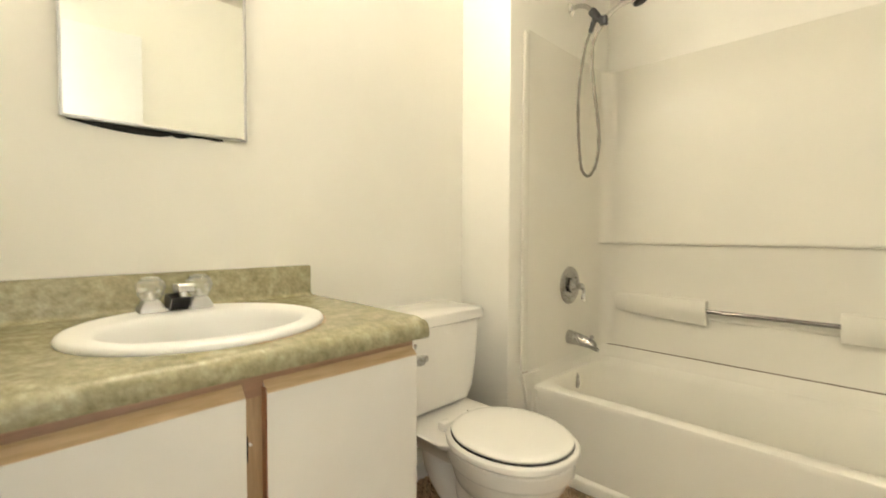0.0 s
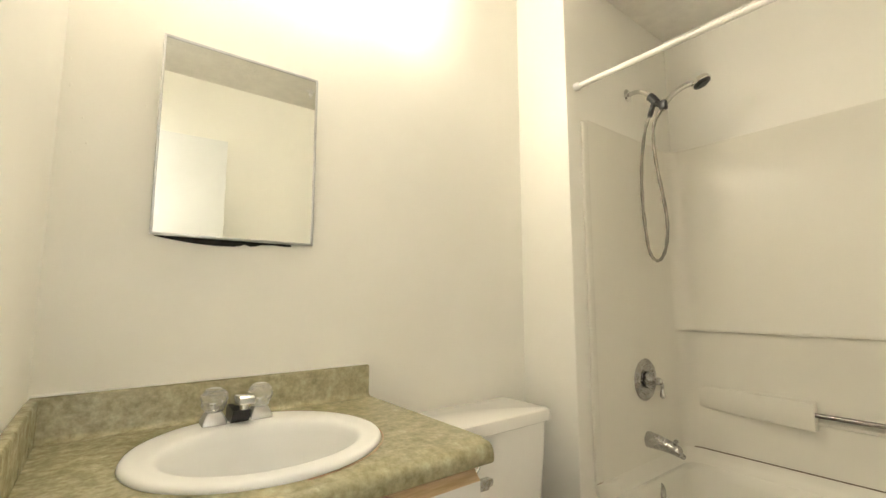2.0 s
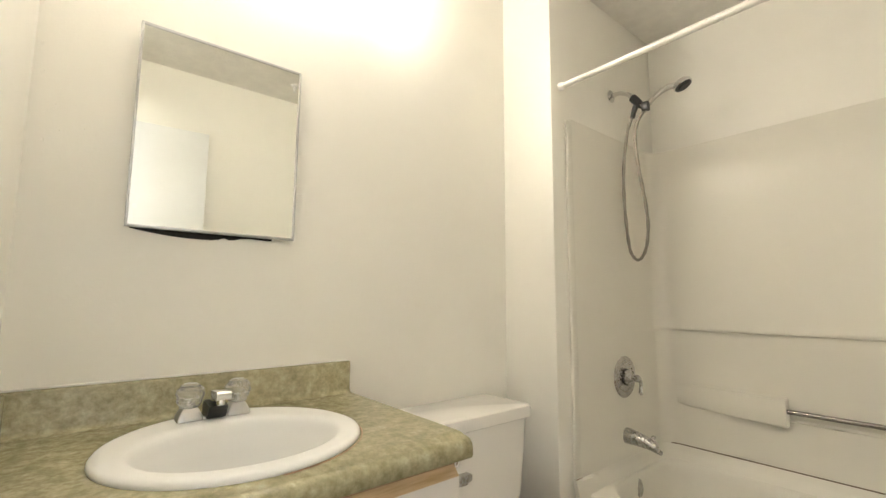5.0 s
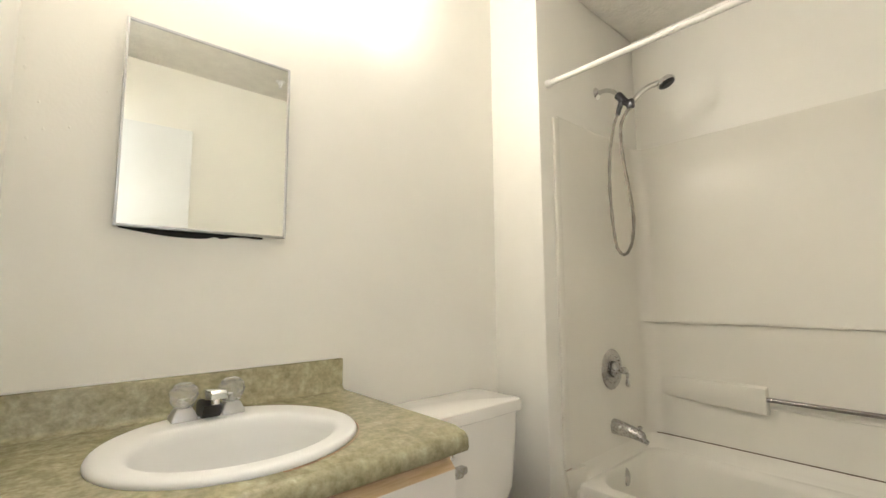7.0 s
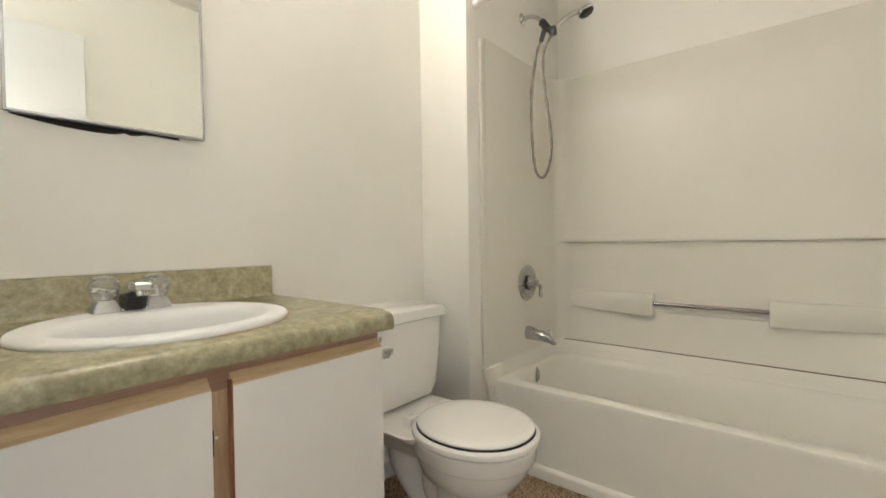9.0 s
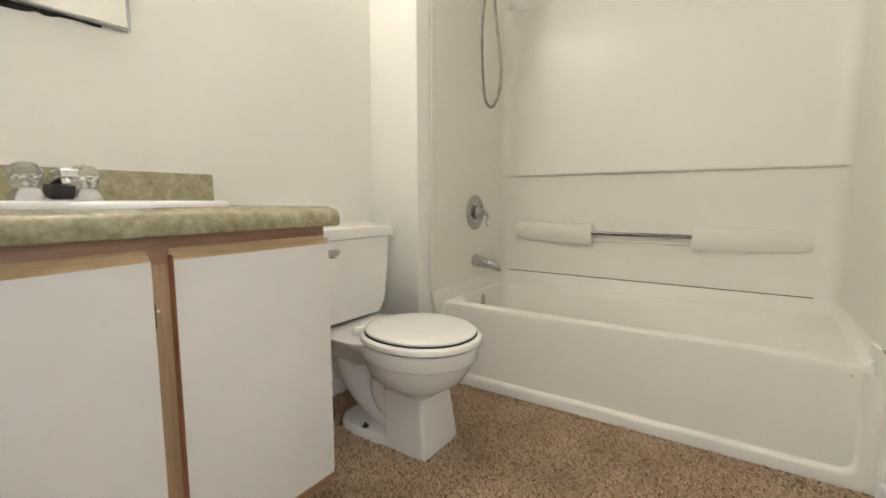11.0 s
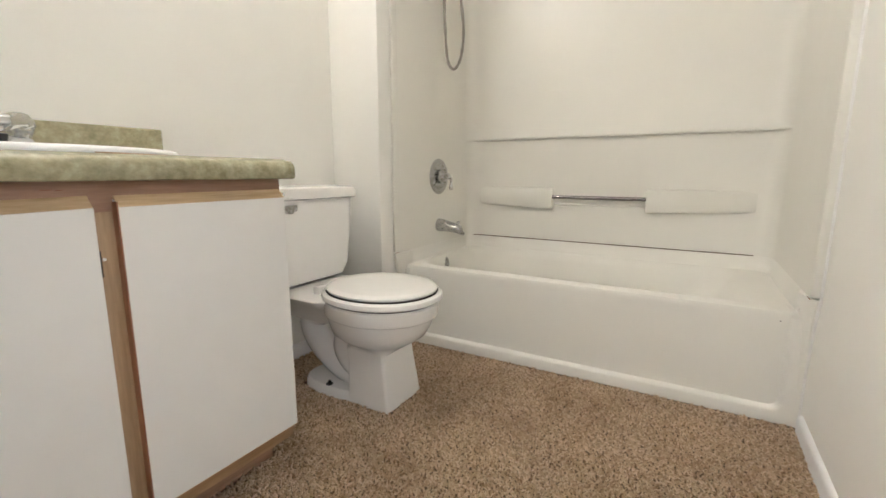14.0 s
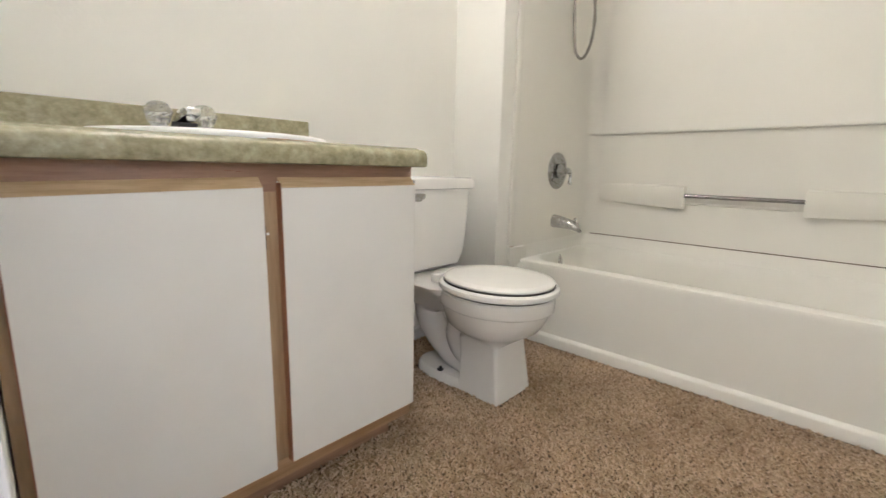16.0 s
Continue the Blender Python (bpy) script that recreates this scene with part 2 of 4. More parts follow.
box(bm, -0.12, -0.02, 0.12, 1.0, -0.012, CEIL)
structure("wall_hall_east", bm, PAINT, "plain cream painted wall", "wall")

# door jamb and casing round the opening
bm = bmesh.new()
for y0, y1 in ((DOOR_Y1 - 0.018, DOOR_Y1), (DOOR_Y0, DOOR_Y0 + 0.018)):
    box(bm, -0.122, 0.002, y0, y1, -0.01, DOOR_Z, bevel=0.002)
box(bm, -0.122, 0.002, DOOR_Y0 + 0.018, DOOR_Y1 - 0.018, DOOR_Z - 0.018, DOOR_Z, bevel=0.002)
box(bm, 0.0, 0.006, DOOR_Y1 - 0.006, DOOR_Y1 + 0.055, -0.01, DOOR_Z + 0.055, bevel=0.002)
box(bm, 0.0, 0.006, DOOR_Y0 - 0.055, DOOR_Y0 + 0.006, -0.01, DOOR_Z + 0.055, bevel=0.002)
box(bm, 0.0, 0.006, DOOR_Y0 + 0.006, DOOR_Y1 - 0.006, DOOR_Z - 0.006, DOOR_Z + 0.055, bevel=0.002)
structure("door_casing", bm, TRIM, "white painted door casing", "trim")

# baseboards
def baseboard(name, outline_axis, lo, hi, face, sign):
    """A skirting with a rounded top; it stands off the wall plane 'face' by sign."""
    prof = [(0, -0.01), (0.013, -0.01), (0.013, 0.036), (0.011, 0.044), (0.006, 0.050), (0.0, 0.053)]
    o = [(face + sign * d, z) for d, z in prof]
    return structure(name, prism(bmesh.new(), o, outline_axis, lo, hi), TRIM, "white painted wooden baseboard", "baseboard")


baseboard("baseboard_south", "x", 0.02, 1.675, SOUTH, 1)
baseboard("baseboard_north", "x", 0.83, WING_X, NORTH, -1)
baseboard("baseboard_wing", "y", WING_Y, NORTH - 0.014, WING_X, -1)

# plaster flecks painted over near the corner
for k, (x, z, r) in enumerate(((0.012, 1.700, 0.005), (0.018, 1.634, 0.006), (0.166, 1.623, 0.004), (0.056, 1.500, 0.004), (0.030, 1.473, 0.005), (0.045, 1.56, 0.0035), (0.10, 1.515, 0.003))):
    bm = bmesh.new()
    loft(bm, [[Vector((x + r * q * math.cos(u) * 0.7, -d, z + r * q * math.sin(u) * (1 + 0.3 * math.sin(3 * u + k)))) for u in [2 * math.pi * i / 12 for i in range(12)]] for q, d in ((1.0, -0.001), (0.8, 0.0012), (0.4, 0.0018))])
    part("plaster_fleck", bm, PAINT, WALL_N)

# ---- open door against the south wall ----
door = thing("door", (0.02, -1.73, 0), "white painted flush door standing open against the wall", "door")
bm = boxed(0.0, 0.645, -0.035, 0.0, 0.012, 2.125, bevel=0.002)
bm.transform(pose(0.022, -1.725, 0, 0, 0, 4.0))
leaf = part("leaf", bm, DOORPAINT, door)
KNOB = bmesh.new()
turned(KNOB, (0.582, -0.001, 0.945), (0, 1, 0), [(0, 0.033), (0.004, 0.032), (0.008, 0.016), (0.018, 0.012), (0.024, 0.020), (0.034, 0.025), (0.044, 0.023), (0.049, 0.013)], 28)
KNOB.transform(pose(0.022, -1.725, 0, 0, 0, 4.0))
part("door_knob", KNOB, NICKEL, door, "satin metal door knob")
for k, z in enumerate((0.25, 1.05, 1.9)):
    bm = bmesh.new()
    turned(bm, (0.016, -1.722, z - 0.045), (0, 0, 1), [(0, 0.006), (0.09, 0.006)], 12)
    part("hinge", bm, NICKEL, door, "satin metal hinge")

# ---- tub and surround ----
tub = thing("bathtub", (2.05, -1.03, 0), "cream fibreglass bathtub with a recessed apron panel", "bathtub")
X0, XB = 1.722, 2.435
Y1, Y0 = -0.272, -1.797

# basin with the deck round it
bm = bmesh.new()
rings = [
    roundrect(X0 + 0.0002, XB, Y0 + 0.002, Y1, 0.3376, 0.006, 6, 12),
    roundrect(X0 + 0.0002, XB, Y0 + 0.002, Y1, 0.353, 0.008, 6, 12),
    roundrect(X0 + 0.0020, XB - 0.002, Y0 + 0.004, Y1 - 0.002, 0.3595, 0.010, 6, 12),
    roundrect(X0 + 0.0075, XB - 0.004, Y0 + 0.008, Y1 - 0.004, 0.3635, 0.012, 6, 12),
    roundrect(X0 + 0.058, XB - 0.055, Y0 + 0.12, Y1 - 0.036, 0.362, 0.10, 6, 12),
    roundrect(X0 + 0.074, XB - 0.068, Y0 + 0.15, Y1 - 0.044, 0.352, 0.11, 6, 12),
    roundrect(X0 + 0.082, XB - 0.080, Y0 + 0.18, Y1 - 0.049, 0.325, 0.11, 6, 12),
    roundrect(X0 + 0.105, XB - 0.105, Y0 + 0.27, Y1 - 0.072, 0.19, 0.12, 6, 12),
    roundrect(X0 + 0.13, XB - 0.13, Y0 + 0.36, Y1 - 0.11, 0.09, 0.12, 6, 12),
    roundrect(X0 + 0.17, XB - 0.17, Y0 + 0.42, Y1 - 0.15, 0.062, 0.10, 6, 12),
]
loft(bm, rings, cap0=False)
part("basin", bm, TUB, tub)

# apron: a flat panel set back behind the rim, framed by a rounded border and a skirt at the floor
def border(y0, y1, z0, r, x, top=0.345, n=7):
    """A U-shaped line down one end, along the floor and up the other end."""
    pts = [Vector((x, y1, top)), Vector((x, y1, (top + z0) / 2))]
    for cy, a0 in ((y1 - r, 0), (y0 + r, -90)):
        for k in range(n):
            u = radians(a0 - 90 * k / (n - 1))
            pts.append(Vector((x, cy + r * math.cos(u), z0 + r + r * math.sin(u))))
        if a0 == 0:
            pts.append(Vector((x, (y0 + y1) / 2, z0)))
    return pts + [Vector((x, y0, (top + z0) / 2)), Vector((x, y0, top))]


AY0, AY1, AZ = Y0 + 0.046, Y1 - 0.030, 0.038
part("apron", boxed(X0 + 0.0005, X0 + 0.03, Y0 + 0.004, Y1 - 0.004, -0.006, 0.3375), TUB, tub)
bm = bmesh.new()
loft(bm, [border(Y0 + 0.004, Y1 - 0.004, -0.008, 0.001, X0 + 0.004), border(Y0 + 0.004, Y1 - 0.004, -0.008, 0.001, X0 - 0.016)]
     + [border(AY0 + d, AY1 - d, AZ + d, 0.034, X0 - e) for d, e in ((-0.008, 0.016), (-0.003, 0.0145), (0.001, 0.010), (0.004, 0.005), (0.007, -0.001))],
     cap0=False, cap1=False, closed=False)
part("apron_border", bm, TUB, tub)
part("corner_fillet", boxed(X0 - 0.0010, X0 + 0.10, Y0 + 0.001, Y0 + 0.052, 0.334, 0.3660, bevel=0.006), TUB, tub)
# curved returns where the apron runs out to the walls
for ya, s, full, fill in ((Y0, 1, 0.032, 0.0025), (Y1, -1, 0.024, 0.0098)):
    bm = bmesh.new()
    rings = []
    for z, e in ((-0.008, 0.018), (0.05, 0.018), (0.12, 0.019), (0.22, 0.023), (0.30, 0.033), (0.35, 0.046), (0.39, 0.058), (0.413, 0.064), (0.4225, 0.066)):
        ring = [Vector((X0 + 0.002, ya + s * full, z)), Vector((X0 - 0.3 * e, ya + s * full * 0.82, z)), Vector((X0 - 0.8 * e, ya + s * full * 0.45, z)), Vector((X0 - e, ya + s * full * 0.25, z)), Vector((X0 - e, ya - s * fill, z))]
        ring += [Vector((X0 + 0.05, ya - s * fill, z)), Vector((X0 + 0.05, ya + s * full, z))]
        rings.append(ring)
    loft(bm, rings)
    part("apron_return", bm, TUB, tub)
part("screw_dot", turned(bmesh.new(), (X0 + 0.001, Y0 + 0.075, 0.329), (-1, 0, 0), [(0, 0.0022), (0.0006, 0.0022)], 8), SEAM, tub, "tiny dark chip")

surround = thing("tub_surround", (2.42, -1.03, 0.42), "glossy cream moulded fibreglass tub surround with shallow ledges", "tub surround")
TOP = 1.89


def wall_ring(z, inset, back=0.0, front=1.69):
    """Plan line of the surround at height z, open towards the room: head end, rounded corner, back, rounded corner, foot end."""
    r = 0.07
    x1, ya, yb = XB - inset - back, Y1 - inset * 0.5, Y0 + 0.02 + inset * 0.5
    pts = [Vector((front, ya, z)), Vector((1.80, ya, z)), Vector((2.10, ya, z))]
    for k in range(9):
        u = radians(90 - 90 * k / 8)
        pts.append(Vector((x1 - r + r * math.cos(u), ya - r + r * math.sin(u), z)))
    for k in range(1, 8):
        pts.append(Vector((x1, ya - r + (yb - ya + 2 * r) * k / 8, z)))
    for k in range(9):
        u = radians(-90 * k / 8)
        pts.append(Vector((x1 - r + r * math.cos(u), yb + r + r * math.sin(u), z)))
    return pts + [Vector((2.10, yb, z)), Vector((1.80, yb, z)), Vector((front, yb, z))]


# the upper back panel stands forward and ends in an overhanging ledge
bm = bmesh.new()
heights = [(0.4222, 0.002, 0), (0.432, 0.0, 0), (0.70, 0.0, 0), (0.962, 0.0, 0.0), (0.971, 0.0, 0.001), (0.9755, 0.0, 0.019), (0.981, 0.0, 0.0215), (0.992, 0.0, 0.0215), (1.03, 0, 0.0155), (1.25, 0.0, 0.014),
           (1.6, 0.0, 0.012), (TOP - 0.012, 0.0, 0.012), (TOP, -0.006, 0.010), (TOP, -0.03, 0.0)]
loft(bm, [wall_ring(z, i, k) for z, i, k in heights], cap0=False, cap1=False, closed=False)
part("panel", bm, GELCOAT, surround)

# front beads at both ends
for y0, y1 in ((Y1 - 0.004, Y1 + 0.0098), (Y0 - 0.002, Y0 + 0.024)):
    part("front_bead", boxed(1.655, 1.693, y0, y1, 0.428, TOP - 0.015, bevel=0.0055, seg=3), GELCOAT, surround)

# wedge-shaped pads that carry the grab rail
def pad(y_end, y_in):
    bm = bmesh.new()
    def ring(y, d, zlo, zhi):
        return [Vector((XB + 0.004, y, zlo)), Vector((XB - d + 0.006, y, zlo + 0.002)), Vector((XB - d, y, zlo + 0.010)), Vector((XB - d, y, zhi - 0.014)),
                Vector((XB - d + 0.005, y, zhi - 0.004)), Vector((XB + 0.004, y, zhi + 0.002))]
    rows = []
    for k in range(9):
        u = k / 8
        rows.append(ring(y_end + (y_in - y_end) * u, 0.0005 + 0.0465 * u ** 0.85, 0.610 - 0.012 * u, 0.712))
    loft(bm, rows)
    bmesh.ops.bevel(bm, geom=[e for e in bm.edges if abs(e.verts[0].co.y - y_in) < 1e-5 and abs(e.verts[1].co.y - y_in) < 1e-5], offset=0.004, segments=2, profile=0.5, affect="EDGES")
    return bm


part("rail_pad", pad(-0.335, -0.782), GELCOAT, surround)
part("rail_pad", pad(-1.695, -1.247), GELCOAT, surround)
bm = bmesh.new()
prism(bm, [(XB + 0.004, 0.616), (XB - 0.002, 0.618), (XB - 0.006, 0.622), (XB - 0.004, 0.628), (XB + 0.004, 0.634)], "y", -1.25, -0.78)
part("rail_shelf", bm, GELCOAT, surround)
bm = bmesh.new()
tube(bm, [(XB - 0.030, -0.765, 0.664), (XB - 0.030, -1.0, 0.664), (XB - 0.030, -1.26, 0.664)], 0.0095, 16)
part("grab_rail", bm, STEEL, surround, "polished chrome grab rail")

# dark caulk seam between tub and surround
bm = bmesh.new()
# cove of the tub rim that rises to the seam
loft(bm, [wall_ring(z, k, 0.0, X0 + 0.012) for z, k in ((0.340, 0.052), (0.371, 0.036), (0.382, 0.022), (0.398, 0.010), (0.4215, 0.003))], cap0=False, cap1=False, closed=False)
part("rim_cove", bm, TUB, tub)
bm = bmesh.new()
prism(bm, [(Y0 + 0.002, 0.340), (Y0 + 0.0468, 0.340), (Y0 + 0.0388, 0.371), (Y0 + 0.0318, 0.382), (Y0 + 0.0258, 0.398), (Y0 + 0.0222, 0.4213), (Y0 + 0.002, 0.4213)], "x", X0 + 0.003, X0 + 0.0135)
part("cove_end", bm, TUB, tub)
bm = bmesh.new()
ring = wall_ring(0.4230, 0.003)[8:-11]
tube(bm, ring, 0.0027, 6)
part("seam_line", bm, SEAM, surround, "brown-stained caulk seam")
for y in (Y1 - 0.0035, Y0 + 0.0245):
    part("seam_stain", boxed(1.655, 1.694, y - 0.0010, y + 0.0008, 0.4236, 0.4254), STAIN, surround, "brown-stained caulk seam")

# white caulk between surround and south wall
bm = bmesh.new()
tube(bm, [(1.700, SOUTH + 0.002, 0.0), (1.698, SOUTH + 0.002, 0.2), (1.676, SOUTH + 0.002, 0.35), (1.654, SOUTH + 0.002, 0.425), (1.652, SOUTH + 0.002, 0.9), (1.652, SOUTH + 0.002, TOP)], 0.005, 8)
part("caulk_bead", bm, CAULK, surround)

# tub fittings
VX = 2.055
valve = thing("shower_valve", (VX, Y1, 0.77), "satin nickel round shower valve with a lever handle", "shower valve")
bm = bmesh.new()
turned(bm, (VX, Y1 + 0.002, 0.772), (0, -1, 0), [(0, 0.090), (0.004, 0.092), (0.008, 0.089), (0.012, 0.072), (0.013, 0.064), (0.010, 0.058), (0.010, 0.036)], 40)
part("escutcheon", bm, NICKEL, valve)
bm = bmesh.new()
turned(bm, (VX, Y1 - 0.008, 0.772), (0, -1, 0), [(0, 0.034), (0.012, 0.033), (0.016, 0.026), (0.028, 0.022), (0.033, 0.015), (0.042, 0.013), (0.048, 0.017), (0.058, 0.016), (0.063, 0.009)], 28)
part("hub", bm, NICKEL, valve)
# black disc painted in for the shade at the foot of the hub
part("shadow_ring", turned(bmesh.new(), (VX, Y1 - 0.0075, 0.772), (0, -1, 0), [(0, 0.0365), (0.006, 0.036)], 28), BLACK, valve, "black ring for the shade round the hub")
part("raised_ring", tube(bmesh.new(), [(VX + 0.063 * math.cos(u), Y1 - 0.0095, 0.772 + 0.063 * math.sin(u)) for u in [2 * math.pi * k / 48 for k in range(49)]], 0.0035, 8), NICKEL, valve)
bm = bmesh.new()
tube(bm, smooth_path([(VX + 0.002, Y1 - 0.056, 0.772), (VX + 0.004, Y1 - 0.068, 0.769), (VX + 0.005, Y1 - 0.073, 0.757), (VX + 0.005, Y1 - 0.073, 0.742)]), 0.0068, 12)
part("lever", bm, NICKEL, valve)
part("ball_joint", turned(bmesh.new(), (VX + 0.003, Y1 - 0.055, 0.772), (0, -1, 0.1), [(0, 0.007), (0.004, 0.0115), (0.010, 0.013), (0.016, 0.0115), (0.020, 0.006)], 18), CHROME, valve)
part("lever_tip", turned(bmesh.new(), (VX + 0.005, Y1 - 0.073, 0.744), (0, 0, -1), [(0, 0.0065), (0.010, 0.0075), (0.026, 0.0108), (0.036, 0.0105), (0.042, 0.006)], 16), CHROME, valve, "bright teardrop lever tip")

spout = thing("tub_spout", (VX, Y1, 0.51), "satin nickel tub spout with a diverter knob", "tub spout")
bm = bmesh.new()
rings = []
for d, zc, h, w in ((0, 0.517, 0.034, 0.033), (0.012, 0.517, 0.034, 0.033), (0.05, 0.514, 0.030, 0.030), (0.09, 0.508, 0.026, 0.027), (0.118, 0.502, 0.024, 0.025), (0.134, 0.495, 0.024, 0.022), (0.140, 0.490, 0.020, 0.018)):
    rings.append([Vector((VX + w * math.cos(u), Y1 + 0.002 - d - 0.012 * (math.sin(u) < -0.5) * (d > 0.12), zc + h * math.sin(u))) for u in [2 * math.pi * i / 24 for i in range(24)]])
loft(bm, rings)
part("body", bm, NICKEL, spout)
part("diverter_knob", turned(bmesh.new(), (VX, Y1 - 0.120, 0.520), (0, 0, 1), [(0, 0.006), (0.010, 0.005), (0.013, 0.010), (0.020, 0.009), (0.023, 0.004)], 14), NICKEL, spout)
overflow = thing("overflow_plate", (VX - 0.02, Y1 - 0.045, 0.315), "round satin metal overflow plate with a trip lever", "overflow plate")
bm = bmesh.new()
turned(bm, (VX - 0.015, Y1 - 0.042, 0.314), (-0.10, -1, 0.22), [(0, 0.044), (0.004, 0.044), (0.008, 0.038), (0.009, 0.010)], 32)
part("plate", bm, NICKEL, overflow)
part("trip_lever", turned(bmesh.new(), (VX - 0.022, Y1 - 0.050, 0.288), (0, -1, -0.1), [(0, 0.007), (0.005, 0.006), (0.006, 0.003)], 12), BLACK, overflow)

# ---- shower ----
AX = 2.05
WY = WING_Y
shower = thing("hand_shower", (AX, WY, 2.1), "chrome hand shower on a wall arm with a looped metal hose", "hand shower")
part("flange", turned(bmesh.new(), (AX, WY + 0.001, 2.105), (0, -1, 0), [(0, 0.030), (0.003, 0.031), (0.010, 0.022), (0.013, 0.012)], 28), CHROME, shower)
bm = bmesh.new()
tube(bm, smooth_path([(AX, WY, 2.105), (AX, WY - 0.045, 2.105), (AX, WY - 0.085, 2.085), (AX, WY - 0.12, 2.045)]), 0.0105, 14)
part("arm", bm, CHROME, shower)
bm = bmesh.new()
tube(bm, [(AX, WY - 0.108, 2.058), (AX, WY - 0.117, 2.047), (AX, WY - 0.122, 2.040), (AX, WY - 0.140, 2.018)], lambda u: 0.019 if u < 0.7 else 0.016, 14)
part("bracket", bm, BLACK, shower, "black plastic bracket nut")
bm = bmesh.new()
tube(bm, [(AX, WY - 0.128, 2.020), (AX, WY - 0.150, 2.002), (AX, WY - 0.168, 1.992)], 0.012, 12)
box(bm, AX - 0.014, AX + 0.014, WY - 0.182, WY - 0.150, 1.975, 2.018, bevel=0.006)
part("cradle", bm, BLACK, shower, "black plastic cradle")
bm = bmesh.new()
tube(bm, [(AX, WY - 0.125, 2.022), (AX, WY - 0.112, 1.992), (AX, WY - 0.102, 1.962)], lambda u: 0.013 - 0.002 * u, 12)
part("hose_nut", bm, BLACK, shower, "black plastic hose nut")
bm = bmesh.new()
hp = smooth_path([(2.05, -0.422, 1.975), (2.062, -0.4325, 2.005), (2.082, -0.458, 2.044), (2.106, -0.489, 2.072), (2.126, -0.5135, 2.085), (2.138, -0.530, 2.088)])
tube(bm, hp, lambda u: 0.011 + 0.003 * u, 14)
part("handle", bm, CHROME, shower)
bm = bmesh.new()
SPRAY, AIM = Vector((2.148, -0.5425, 2.1075)), Vector((0.10, -0.42, -0.9)).normalized()
turned(bm, SPRAY, AIM, [(0, 0.014), (0.006, 0.032), (0.014, 0.039), (0.026, 0.041), (0.030, 0.038)], 30)
head = part("spray_head", bm, CHROME, shower)
bm = bmesh.new()
turned(bm, SPRAY + AIM * 0.029, AIM, [(0, 0.036), (0.005, 0.035), (0.007, 0.027), (0.011, 0.023)], 30)
part("spray_face", bm, BLACK, head, "black rubber spray face")
bm = bmesh.new()
hose_path = smooth_path([(AX, WY - 0.102, 1.968), (AX, WY - 0.076, 1.90), (AX - 0.002, WY - 0.053, 1.75), (AX - 0.003, WY - 0.048, 1.60), (AX - 0.002, WY - 0.054, 1.45), (AX, WY - 0.064, 1.35), (AX, WY - 0.080, 1.312),
                         (AX, WY - 0.100, 1.297), (AX, WY - 0.122, 1.312), (AX, WY - 0.142, 1.36), (AX, WY - 0.152, 1.45), (AX, WY - 0.144, 1.56), (AX, WY - 0.124, 1.70), (AX, WY - 0.112, 1.83), (AX, WY - 0.120, 1.92), (AX, WY - 0.158, 1.98)], 14)
tube(bm, hose_path, lambda u: 0.0068 + 0.0009 * math.sin(u * 1200), 10)
part("hose", bm, HOSE, shower, "ribbed stainless steel hose")

rod = thing("shower_rod", (1.64, -1.03, 2.02), "white enamelled tension shower curtain rod with end caps", "curtain rod")
part("thick_tube", turned(bmesh.new(), (1.633, WY - 0.02, 2.018), (0, -1, 0), [(0, 0.0115), (0.72, 0.0115)], 18), RODPAINT, rod)
part("thin_tube", turned(bmesh.new(), (1.633, WY - 0.70, 2.018), (0, -1, 0), [(0, 0.0098), (SOUTH * -1 - 0.70 + WY - 0.01, 0.0098)], 18), RODPAINT, rod)
part("collar", turned(bmesh.new(), (1.633, WY - 0.725, 2.018), (0, -1, 0), [(0, 0.0128), (0.02, 0.0128)], 18), RODPAINT, rod)
for y, s in ((WY, -1), (SOUTH, 1)):
    part("end_cap", turned(bmesh.new(), (1.633, y, 2.018), (0, s, 0), [(0, 0.017), (0.018, 0.017), (0.026, 0.0155)], 18), CAULK, rod)

# ---- vanity ----
CX1 = 0.8105
vanity = thing("vanity_cabinet", (0.4, -0.27, 0), "wood-framed bathroom vanity cabinet with white slab doors", "vanity cabinet")
FY = -0.532
part("side_panel", boxed(0.003, 0.018, FY + 0.02, -0.003, 0.060, 0.772), FRAME_V, vanity)
part("side_panel", boxed(CX1 - 0.016, CX1 - 0.001, FY + 0.02, -0.003, 0.060, 0.772), FRAME_V, vanity)
part("bottom_panel", boxed(0.018, CX1 - 0.016, FY + 0.02, -0.003, 0.095, 0.11), FRAME_H, vanity)
part("toe_board", boxed(0.003, CX1 - 0.03, FY + 0.060, FY + 0.075, -0.01, 0.062), FRAME_H, vanity)
part("top_rail", boxed(0.003, CX1, FY, FY + 0.02, 0.715, 0.774, bevel=0.001), FRAME_H, vanity)
part("bottom_rail", boxed(0.003, CX1, FY, FY + 0.02, 0.064, 0.125, bevel=0.002), FRAME_B, vanity)
for x0, x1 in ((0.003, 0.045), (0.392, 0.443), (0.775, CX1)):
    part("stile", boxed(x0, x1, FY - 0.0006, FY + 0.0195, 0.112, 0.718, bevel=0.001), FRAME_V, vanity)
